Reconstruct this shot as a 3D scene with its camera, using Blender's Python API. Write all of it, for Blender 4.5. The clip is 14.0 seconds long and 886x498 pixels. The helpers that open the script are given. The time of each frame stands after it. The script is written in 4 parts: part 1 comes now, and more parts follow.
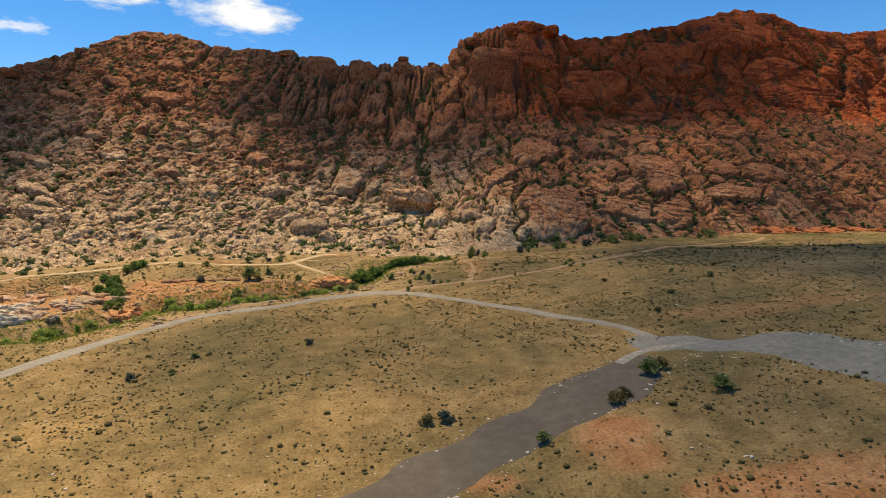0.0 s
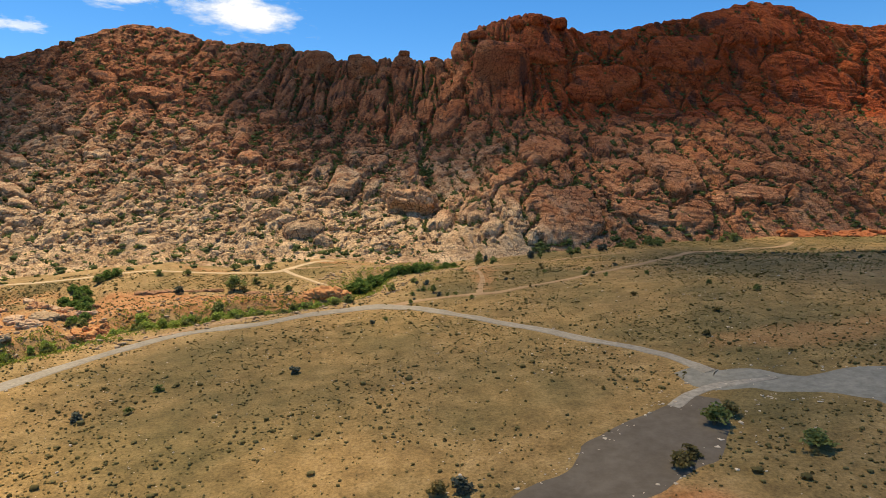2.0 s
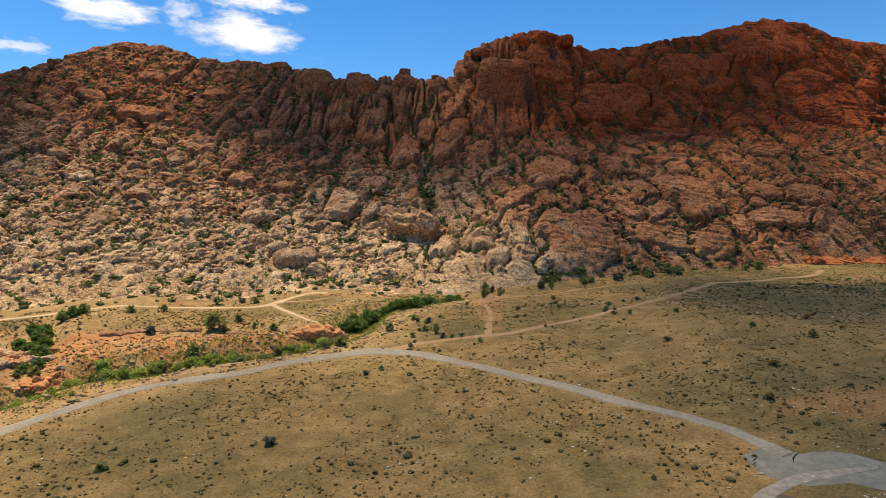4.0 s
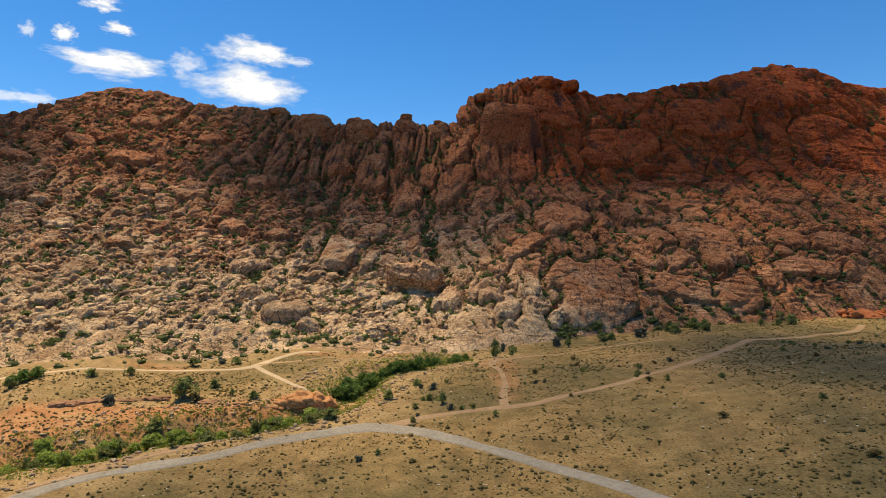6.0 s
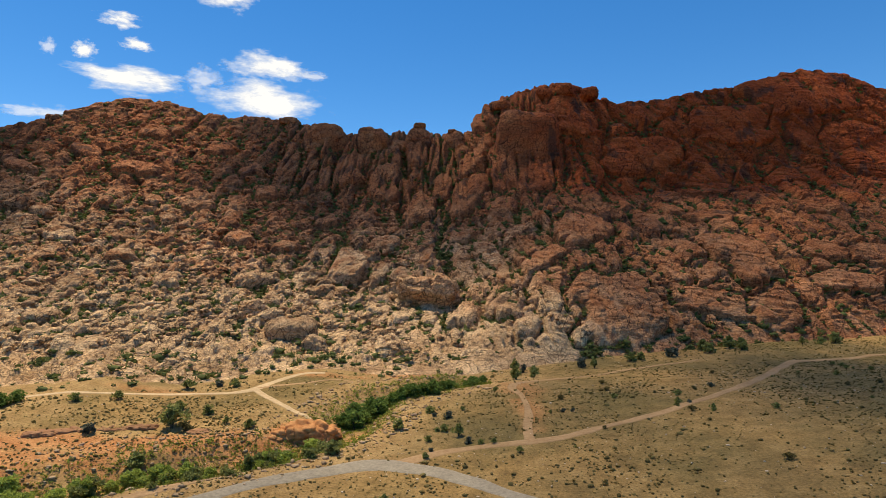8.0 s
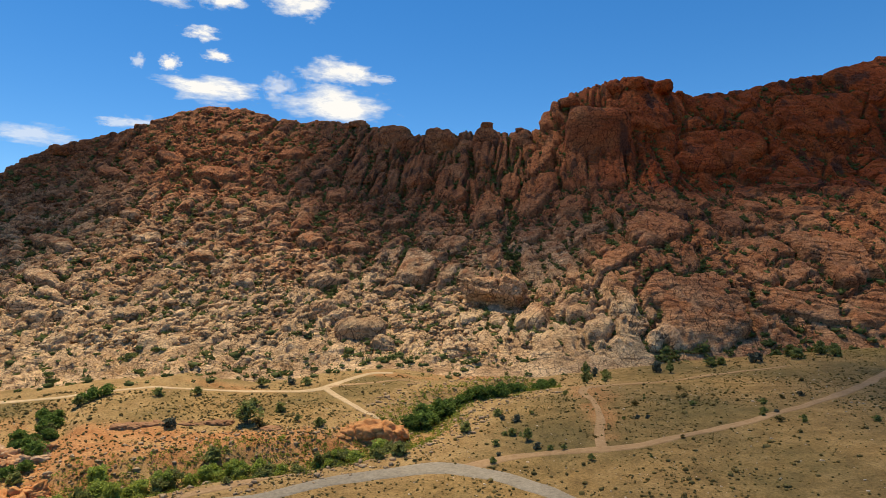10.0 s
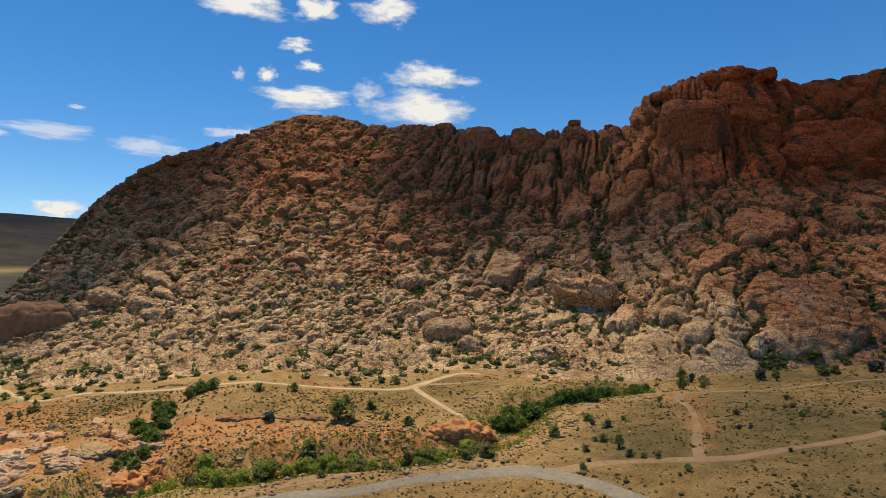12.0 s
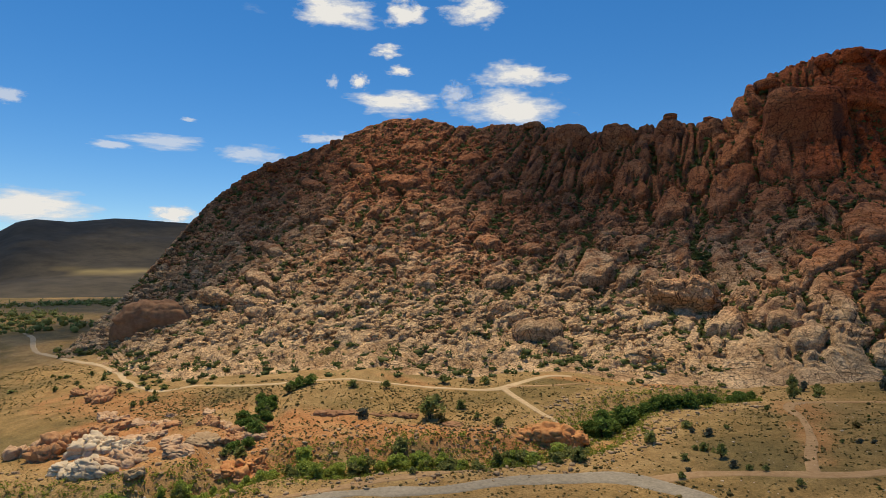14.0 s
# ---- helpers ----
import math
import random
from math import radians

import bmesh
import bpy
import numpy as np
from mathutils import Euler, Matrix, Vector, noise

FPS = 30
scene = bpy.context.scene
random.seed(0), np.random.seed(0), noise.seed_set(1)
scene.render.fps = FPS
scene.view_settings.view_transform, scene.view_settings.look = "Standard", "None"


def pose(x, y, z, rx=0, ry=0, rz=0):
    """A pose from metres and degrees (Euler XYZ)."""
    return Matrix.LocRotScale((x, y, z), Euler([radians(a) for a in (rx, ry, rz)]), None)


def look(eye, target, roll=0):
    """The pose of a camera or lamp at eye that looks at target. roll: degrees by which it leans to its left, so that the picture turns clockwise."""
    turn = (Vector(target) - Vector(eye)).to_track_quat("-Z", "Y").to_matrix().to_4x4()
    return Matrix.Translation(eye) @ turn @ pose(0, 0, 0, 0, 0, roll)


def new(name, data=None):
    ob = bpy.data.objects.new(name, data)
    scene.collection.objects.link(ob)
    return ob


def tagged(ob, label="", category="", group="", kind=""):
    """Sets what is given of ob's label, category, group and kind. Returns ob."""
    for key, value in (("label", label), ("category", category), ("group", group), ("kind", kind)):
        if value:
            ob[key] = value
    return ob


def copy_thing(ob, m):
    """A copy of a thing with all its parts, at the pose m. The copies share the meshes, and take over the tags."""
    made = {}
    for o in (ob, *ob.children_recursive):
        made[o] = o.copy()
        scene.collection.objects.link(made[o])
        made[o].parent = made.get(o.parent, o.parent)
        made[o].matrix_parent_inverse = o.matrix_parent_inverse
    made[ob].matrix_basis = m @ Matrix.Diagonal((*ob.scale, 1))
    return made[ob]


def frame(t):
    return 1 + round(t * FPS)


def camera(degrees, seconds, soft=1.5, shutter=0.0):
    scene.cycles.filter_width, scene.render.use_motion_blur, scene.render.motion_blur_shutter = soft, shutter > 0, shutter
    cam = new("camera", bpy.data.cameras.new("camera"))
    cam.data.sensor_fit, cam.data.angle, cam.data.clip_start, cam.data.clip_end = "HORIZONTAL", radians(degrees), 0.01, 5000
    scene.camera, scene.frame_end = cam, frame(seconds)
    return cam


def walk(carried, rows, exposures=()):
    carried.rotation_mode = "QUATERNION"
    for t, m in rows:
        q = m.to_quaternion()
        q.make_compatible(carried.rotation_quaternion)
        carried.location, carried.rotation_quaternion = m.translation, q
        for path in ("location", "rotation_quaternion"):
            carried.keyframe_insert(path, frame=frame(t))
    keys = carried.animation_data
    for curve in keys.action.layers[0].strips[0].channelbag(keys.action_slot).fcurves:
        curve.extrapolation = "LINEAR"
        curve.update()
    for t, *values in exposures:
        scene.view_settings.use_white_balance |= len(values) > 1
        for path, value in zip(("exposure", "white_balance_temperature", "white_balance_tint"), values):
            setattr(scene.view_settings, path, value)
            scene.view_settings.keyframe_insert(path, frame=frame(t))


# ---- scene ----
cam = camera(72.8, 14.0, soft=0.8)
PATH = [
    (0, pose(-3.76, -20.68, 52.37, 84.77, 0, 0.37)),
    (0.5, pose(-4.37, -13.71, 52.54, 84.76, 0, 0.38)),
    (1, pose(-4.96, -6.54, 52.77, 84.75, 0, 0.39)),
    (1.5, pose(-5.6, 0.46, 52.91, 84.74, 0, 0.41)),
    (2, pose(-6.38, 7.39, 52.95, 84.77, 0, 0.40)),
    (4.5, pose(-8.19, 40.49, 56.65, 87.60, 0, 0.50)),
    (5, pose(-8.97, 47.34, 56.70, 88.82, 0, 0.48)),
    (5.5, pose(-9.6, 54.46, 56.62, 90.03, 0, 0.49)),
    (6, pose(-10.23, 61.6, 56.55, 91.24, 0, 0.49)),
    (6.5, pose(-10.78, 68.49, 56.5, 92.32, 0, 0.5)),
    (7, pose(-11.13, 74.24, 56.66, 92.48, 0, 0.56)),
    (9.5, pose(-10.78, 83.13, 57.0, 92.48, 0, 6.36)),
    (10, pose(-10.77, 83.28, 57.05, 92.50, 0, 8.32)),
    (10.5, pose(-10.76, 83.25, 57.06, 92.52, 0, 10.31)),
    (11, pose(-10.77, 83.25, 57.08, 92.55, 0, 12.33)),
    (11.5, pose(-10.75, 83.28, 57.11, 92.56, 0, 14.42)),
    (12, pose(-10.73, 83.3, 57.15, 92.58, 0, 16.56)),
    (12.5, pose(-10.73, 83.32, 57.17, 92.60, 0, 18.71)),
    (13, pose(-10.7, 83.31, 57.17, 92.60, 0, 20.83)),
    (13.5, pose(-10.68, 83.3, 57.17, 92.61, 0, 23.0)),
    (14, pose(-10.62, 83.28, 57.17, 92.62, 0, 25.04)),
]
walk(cam, PATH, exposures=[(0, 0.10, 6800, 10), (2, 0.19, 6800, 10), (5, 0.14, 6800, 10), (7, 0.06, 6800, 10), (9.5, 0.0, 6800, 10), (14, -0.32, 6800, 10)])

# ---- sky, sun ----
SUN_TO = Vector((-0.24, 0.22, 0.94)).normalized()
world = bpy.data.worlds.new("sky")
scene.world = world
world.use_nodes = True
wn = world.node_tree.nodes
sky = wn.new("ShaderNodeTexSky")
sky.sky_type = "NISHITA"
sky.sun_disc = False
sky.sun_elevation = math.asin(SUN_TO.z)
sky.sun_rotation = math.atan2(SUN_TO.x, SUN_TO.y)
sky.altitude = 1200
sky.dust_density = 0.0
sky.ozone_density = 5.0
wn["Background"].inputs["Strength"].default_value = 0.148
deep = wn.new("ShaderNodeHueSaturation")
deep.inputs["Saturation"].default_value = 1.28
deep.inputs["Hue"].default_value = 0.5
world.node_tree.links.new(sky.outputs[0], deep.inputs["Color"])
world.node_tree.links.new(deep.outputs[0], wn["Background"].inputs["Color"])

sun_data = bpy.data.lights.new("sun", "SUN")
sun_data.energy = 5.0
sun_data.angle = radians(0.6)
sun_data.color = (1.0, 0.865, 0.60)
sun = new("sun", sun_data)
sun.matrix_world = look(SUN_TO * 100, (0, 0, 0))


# ---- helpers for building ----
def as_mesh(name, verts, faces, material, smooth=True):
    me = bpy.data.meshes.new(name)
    me.from_pydata([tuple(v) for v in verts], [], faces)
    me.materials.append(material)
    if smooth:
        me.shade_smooth()
    return me


def fast_mesh(name, verts, quads, material, smooth=True):
    """A mesh from arrays: verts (n, 3), faces (m, 3) or (m, 4)."""
    verts, quads = np.asarray(verts, np.float32), np.asarray(quads, np.int32)
    me = bpy.data.meshes.new(name)
    k = quads.shape[1]
    me.vertices.add(len(verts))
    me.vertices.foreach_set("co", verts.ravel())
    me.loops.add(quads.size)
    me.loops.foreach_set("vertex_index", quads.ravel())
    me.polygons.add(len(quads))
    me.polygons.foreach_set("loop_start", np.arange(len(quads), dtype=np.int32) * k)
    me.update(calc_edges=True)
    me.materials.append(material)
    if smooth:
        me.shade_smooth()
    return me


def grid_faces(nu, nv):
    i = (np.arange(nu - 1)[:, None] * nv + np.arange(nv - 1)[None, :]).ravel()
    return np.stack([i, i + nv, i + nv + 1, i + 1], 1)


def smoothstep(a, b, x):
    t = np.clip((x - a) / (b - a), 0, 1)
    return t * t * (3 - 2 * t)


def hash3(i, j, k, seed):
    """Three random numbers in 0..1 for each whole-numbered cell."""
    n = (i.astype(np.int64) * 73856093 ^ j.astype(np.int64) * 19349663 ^ k.astype(np.int64) * 83492791 ^ seed * 2654435761) & 0xFFFFFFFF
    out = []
    for m in (2246822519, 3266489917, 668265263):
        n = (n ^ (n >> 15)) * m & 0xFFFFFFFF
        n = n ^ (n >> 13)
        out.append((n & 0xFFFFF) / 1048575.0)
    return out


def cells(p, seed):
    """Distances to the nearest and second nearest cell centre, the nearest cell's random number, and the way from its centre."""
    f1 = np.full(len(p), 9.0)
    f2 = np.full(len(p), 9.0)
    tag, ox, oz = np.zeros(len(p)), np.zeros(len(p)), np.zeros(len(p))
    base = np.floor(p).astype(np.int64)
    for di in (-1, 0, 1):
        for dj in (-1, 0, 1):
            for dk in (-1, 0, 1):
                c = base + (di, dj, dk)
                a, b, d = hash3(c[:, 0], c[:, 1], c[:, 2], seed)
                ex, ey, ez = p[:, 0] - c[:, 0] - 0.1 - 0.8 * a, p[:, 1] - c[:, 1] - 0.1 - 0.8 * b, p[:, 2] - c[:, 2] - 0.1 - 0.8 * d
                r = np.sqrt(ex * ex + ey * ey + ez * ez)
                near = r < f1
                f2 = np.where(near, f1, np.minimum(f2, r))
                tag = np.where(near, (a * 7.13 + b * 3.7 + d * 5.1) % 1.0, tag)
                ox, oz = np.where(near, ex, ox), np.where(near, ez, oz)
                f1 = np.where(near, r, f1)
    return f1, f2, tag, ox, oz


def value(p, seed):
    """Smooth noise, about -1..1."""
    base = np.floor(p).astype(np.int64)
    f = p - base
    f = f * f * (3 - 2 * f)
    total = np.zeros(len(p))
    for di in (0, 1):
        for dj in (0, 1):
            for dk in (0, 1):
                a = hash3(base[:, 0] + di, base[:, 1] + dj, base[:, 2] + dk, seed)[0]
                total += a * (f[:, 0] if di else 1 - f[:, 0]) * (f[:, 1] if dj else 1 - f[:, 1]) * (f[:, 2] if dk else 1 - f[:, 2])
    return total * 2 - 1


def fbm(p, seed, octaves=4):
    out, amp = np.zeros(len(p)), 1.0
    for o in range(octaves):
        out += amp * value(p, seed + o)
        p, amp = p * 2.03 + 11.7, amp * 0.5
    return out


def flat3(x, y, scale):
    return np.stack([np.ravel(x) / scale, np.ravel(y) / scale, np.zeros(np.size(x))], 1)


def smooth_line(points, step):
    """A polyline resampled along a smooth curve through its points."""
    pts = np.array(points, float)
    n = len(pts)
    out = []
    for i in range(n - 1):
        a, b, c, d = pts[max(i - 1, 0)], pts[i], pts[i + 1], pts[min(i + 2, n - 1)]
        k = max(2, int(np.linalg.norm(c[:2] - b[:2]) / step))
        t = np.arange(k)[:, None] / k
        out.append(0.5 * (2 * b + (c - a) * t + (2 * a - 5 * b + 4 * c - d) * t ** 2 + (3 * b - 3 * c + d - a) * t ** 3))
    out.append(pts[-1:])
    return np.concatenate(out)


def line_distance(x, y, line):
    """Distance from points to a polyline, and how far along it, 0..1."""
    best, along = np.full(x.shape, 1e9), np.zeros(x.shape)
    n = len(line) - 1
    for i in range(n):
        (ax, ay), (bx, by) = line[i][:2], line[i + 1][:2]
        ux, uy = bx - ax, by - ay
        t = np.clip(((x - ax) * ux + (y - ay) * uy) / (ux * ux + uy * uy), 0, 1)
        d = np.hypot(x - ax - t * ux, y - ay - t * uy)
        near = d < best
        best, along = np.where(near, d, best), np.where(near, (i + t) / n, along)
    return best, along


# ---- materials ----
def material(name, rough=0.9):
    m = bpy.data.materials.new(name)
    m.use_nodes = True
    nt = m.node_tree
    bsdf = nt.nodes["Principled BSDF"]
    bsdf.inputs["Roughness"].default_value = rough
    bsdf.inputs["Specular IOR Level"].default_value = 0.2
    return m, nt, bsdf


def node(nt, kind, **values):
    n = nt.nodes.new(kind)
    for key, v in values.items():
        if key in n.inputs:
            n.inputs[key].default_value = v
    return n


def noise_at(nt, scale, detail=4.0, rough=0.6, stretch=None, source="Position", dip=0.0, warp=0.0):
    if source == "Position":
        out = nt.nodes.new("ShaderNodeNewGeometry").outputs["Position"]
    else:
        out = nt.nodes.new("ShaderNodeTexCoord").outputs["Object"]
    if warp:
        wv = nt.nodes.new("ShaderNodeVectorMath")
        wv.operation = "ADD"
        nt.links.new(out, wv.inputs[0])
        nt.links.new(math_node(nt, "MULTIPLY", noise_at(nt, 0.03, 3, 0.55), warp), wv.inputs[1])
        out = wv.outputs[0]
    if stretch:
        mp = nt.nodes.new("ShaderNodeMapping")
        mp.inputs["Scale"].default_value = stretch
        mp.inputs["Rotation"].default_value = (0, radians(dip), 0)
        nt.links.new(out, mp.inputs[0])
        out = mp.outputs[0]
    n = nt.nodes.new("ShaderNodeTexNoise")
    n.inputs["Scale"].default_value = scale
    n.inputs["Detail"].default_value = detail
    n.inputs["Roughness"].default_value = rough
    nt.links.new(out, n.inputs["Vector"])
    return n.outputs["Fac"]


def ramp(nt, fac, stops):
    r = nt.nodes.new("ShaderNodeValToRGB")
    e = r.color_ramp.elements
    while len(e) < len(stops):
        e.new(0.5)
    for el, (pos, col) in zip(e, stops):
        el.position = pos
        el.color = (*col, 1) if len(col) == 3 else col
    nt.links.new(fac, r.inputs[0])
    return r.outputs[0]


def mix(nt, fac, a, b, how="MIX"):
    m = nt.nodes.new("ShaderNodeMix")
    m.data_type, m.blend_type = "RGBA", how
    for sock, v in ((0, fac), (6, a), (7, b)):
        if isinstance(v, (int, float)):
            m.inputs[sock].default_value = v
        elif isinstance(v, tuple):
            m.inputs[sock].default_value = (*v, 1)
        else:
            nt.links.new(v, m.inputs[sock])
    return m.outputs[2]


def math_node(nt, op, a, b=0.0, clamp=False):
    m = nt.nodes.new("ShaderNodeMath")
    m.operation, m.use_clamp = op, clamp
    for i, v in enumerate((a, b)):
        if isinstance(v, (int, float)):
            m.inputs[i].default_value = v
        else:
            nt.links.new(v, m.inputs[i])
    return m.outputs[0]


def bump(nt, bsdf, height, strength=0.5, distance=0.3):
    b = nt.nodes.new("ShaderNodeBump")
    b.inputs["Strength"].default_value = strength
    b.inputs["Distance"].default_value = distance
    nt.links.new(height, b.inputs["Height"])
    nt.links.new(b.outputs[0], bsdf.inputs["Normal"])


def xyz(nt):
    sep = nt.nodes.new("ShaderNodeSeparateXYZ")
    nt.links.new(nt.nodes.new("ShaderNodeNewGeometry").outputs["Position"], sep.inputs[0])
    return sep.outputs


def rock_material():
    """Sandstone: pale and cream low down, brown-pink on the left heights, deep red high up on the right, with bedding and desert varnish."""
    m, nt, bsdf = material("sandstone", 0.92)
    X, Y, Z = xyz(nt)
    broad = noise_at(nt, 0.012, 3)
    patch = noise_at(nt, 0.05, 4)
    fine = noise_at(nt, 0.6, 5, 0.65)
    bed = noise_at(nt, 0.10, 5, 0.7, (0.25, 0.25, 4.0), dip=-10, warp=30.0)
    pale = ramp(nt, patch, [(0.25, (0.40, 0.24, 0.14)), (0.5, (0.56, 0.385, 0.245)), (0.75, (0.76, 0.585, 0.41))])
    pink = ramp(nt, patch, [(0.2, (0.33, 0.115, 0.052)), (0.5, (0.43, 0.175, 0.082)), (0.8, (0.54, 0.275, 0.145))])
    red = ramp(nt, patch, [(0.2, (0.27, 0.055, 0.018)), (0.5, (0.42, 0.095, 0.026)), (0.8, (0.50, 0.15, 0.045))])
    # height of the colour change: lower towards the right
    wob = math_node(nt, "MULTIPLY", math_node(nt, "SUBTRACT", broad, 0.5), 120.0)
    h = math_node(nt, "ADD", math_node(nt, "ADD", Z, wob), math_node(nt, "MULTIPLY", X, 0.10))
    up = math_node(nt, "DIVIDE", math_node(nt, "SUBTRACT", h, 42.0), 70.0, True)
    right = math_node(nt, "DIVIDE", math_node(nt, "ADD", X, 10.0), 90.0, True)
    h2 = math_node(nt, "ADD", Z, math_node(nt, "MULTIPLY", wob, 0.35))
    redness = math_node(nt, "MULTIPLY", math_node(nt, "DIVIDE", math_node(nt, "SUBTRACT", h2, 108.0), 20.0, True), right)
    wear = math_node(nt, "MULTIPLY", math_node(nt, "SUBTRACT", noise_at(nt, 0.045, 5, 0.65), 0.5), 75.0)
    foot = math_node(nt, "DIVIDE", math_node(nt, "SUBTRACT", math_node(nt, "ADD", math_node(nt, "ADD", Z, wear), math_node(nt, "MULTIPLY", math_node(nt, "DIVIDE", math_node(nt, "SUBTRACT", X, 30.0), 50.0, True), 44.0)), 32.0), 34.0, True)
    # block by block some are redder, some bleached
    blotch = noise_at(nt, 0.13, 3, 0.5)
    pale = mix(nt, ramp(nt, blotch, [(0.46, (0, 0, 0)), (0.62, (0.75, 0.75, 0.75))]), pale, (0.30, 0.125, 0.055))
    pale = mix(nt, foot, ramp(nt, patch, [(0.3, (0.48, 0.33, 0.20)), (0.6, (0.70, 0.535, 0.36))]), pale)
    col = mix(nt, up, pale, pink)
    col = mix(nt, math_node(nt, "MULTIPLY", math_node(nt, "MULTIPLY", right, 0.62), foot), col, pink)
    col = mix(nt, redness, col, red)
    col = mix(nt, 0.35, col, ramp(nt, bed, [(0.3, (0.35, 0.28, 0.25)), (0.55, (1, 1, 1)), (0.8, (0.8, 0.7, 0.62))]), "MULTIPLY")
    col = mix(nt, 0.7, col, ramp(nt, fine, [(0.3, (0.5, 0.47, 0.45)), (0.6, (1.08, 1.08, 1.08))]), "MULTIPLY")
    col = mix(nt, 0.6, col, ramp(nt, noise_at(nt, 1.1, 2, 0.6), [(0.36, (0.42, 0.38, 0.36)), (0.48, (1, 1, 1)), (0.68, (1.25, 1.23, 1.2))]), "MULTIPLY")
    streak = noise_at(nt, 0.09, 3, 0.5, (1.0, 1.0, 0.18))
    varnish = math_node(nt, "MULTIPLY", ramp(nt, streak, [(0.56, (0, 0, 0)), (0.65, (1, 1, 1))]), math_node(nt, "MULTIPLY", up, 0.72))
    col = mix(nt, varnish, col, (0.055, 0.035, 0.03))
    # cross-bedding: thin stripes
    strata = noise_at(nt, 0.16, 4, 0.72, (0.14, 0.14, 4.5), dip=14, warp=22.0)
    col = mix(nt, 0.42, col, ramp(nt, strata, [(0.36, (0.50, 0.42, 0.38)), (0.45, (0.95, 0.93, 0.92)), (0.55, (1, 1, 1)), (0.68, (1.2, 1.18, 1.14))]), "MULTIPLY")
    # each loose stone has a tone of its own
    tone = nt.nodes.new("ShaderNodeNewGeometry").outputs["Random Per Island"]
    col = mix(nt, 1.0, col, ramp(nt, tone, [(0.0, (0.68, 0.62, 0.58)), (0.5, (1, 1, 1)), (1.0, (1.22, 1.2, 1.16))]), "MULTIPLY")
    # joints: thin dark seams of varnish and grit, crevice shade painted in with them
    for scale, stretch, dark, width in ((0.085, (1.0, 0.3, 0.35), 0.3, 0.016), (0.26, (1.0, 0.5, 0.8), 0.15, 0.05)):
        mp = node(nt, "ShaderNodeMapping")
        mp.inputs["Scale"].default_value = stretch
        mp.inputs["Rotation"].default_value = (0, radians(24), 0)
        wv = node(nt, "ShaderNodeVectorMath")
        wv.operation = "ADD"
        nt.links.new(nt.nodes.new("ShaderNodeNewGeometry").outputs["Position"], wv.inputs[0])
        nt.links.new(math_node(nt, "MULTIPLY", noise_at(nt, 0.12, 4, 0.6), 7.0), wv.inputs[1])
        nt.links.new(wv.outputs[0], mp.inputs[0])
        vo = node(nt, "ShaderNodeTexVoronoi", Scale=scale)
        vo.feature = "DISTANCE_TO_EDGE"
        nt.links.new(mp.outputs[0], vo.inputs["Vector"])
        seam = ramp(nt, vo.outputs["Distance"], [(0.0, (dark, dark * 0.92, dark * 0.86)), (width, (1, 1, 1))])
        col = mix(nt, ramp(nt, noise_at(nt, 0.06, 3), [(0.38, (0.2, 0.2, 0.2)), (0.55, (1, 1, 1))]), col, seam, "MULTIPLY")
    # grit and soil gathered between the blocks, with the clefts' shade painted in
    earth_shade = nt.nodes.new("ShaderNodeAttribute")
    earth_shade.attribute_name = "earth_shade"
    col = mix(nt, math_node(nt, "MULTIPLY", earth_shade.outputs["Fac"], 0.8), col, ramp(nt, fine, [(0.3, (0.15, 0.085, 0.04)), (0.7, (0.31, 0.18, 0.09))]))
    col = mix(nt, 1.0, col, (1.10, 0.99, 0.84), "MULTIPLY")
    nt.links.new(col, bsdf.inputs["Base Color"])
    relief = math_node(nt, "ADD", fine, math_node(nt, "MULTIPLY", bed, 1.6))
    relief = math_node(nt, "ADD", relief, math_node(nt, "MULTIPLY", strata, 1.2))
    bump(nt, bsdf, relief, 1.0, 1.3)
    return m


def ground_material():
    """Desert plain: tan grit with olive dry grass, orange bare soil in places."""
    m, nt, bsdf = material("desert_soil", 0.95)
    a = noise_at(nt, 0.02, 4)
    b = noise_at(nt, 0.18, 4, 0.65)
    c = noise_at(nt, 1.6, 4, 0.7)
    tan = ramp(nt, b, [(0.3, (0.24, 0.142, 0.05)), (0.5, (0.35, 0.21, 0.074)), (0.72, (0.47, 0.295, 0.118))])
    olive = ramp(nt, b, [(0.3, (0.13, 0.095, 0.032)), (0.7, (0.235, 0.163, 0.06))])
    col = mix(nt, ramp(nt, a, [(0.38, (0, 0, 0)), (0.62, (1, 1, 1))]), tan, olive)
    att = nt.nodes.new("ShaderNodeAttribute")
    att.attribute_name = "soil"
    orange = ramp(nt, b, [(0.3, (0.33, 0.19, 0.07)), (0.7, (0.50, 0.325, 0.14))])
    col = mix(nt, att.outputs["Fac"], col, orange)
    clay = nt.nodes.new("ShaderNodeAttribute")
    clay.attribute_name = "clay"
    col = mix(nt, clay.outputs["Fac"], col, ramp(nt, b, [(0.3, (0.40, 0.15, 0.048)), (0.7, (0.56, 0.28, 0.115))]))
    col = mix(nt, 0.8, col, ramp(nt, c, [(0.3, (0.42, 0.42, 0.38)), (0.55, (1, 1, 1)), (0.75, (1.4, 1.35, 1.22))]), "MULTIPLY")
    nt.links.new(col, bsdf.inputs["Base Color"])
    bump(nt, bsdf, math_node(nt, "ADD", c, b), 0.6, 0.5)
    return m


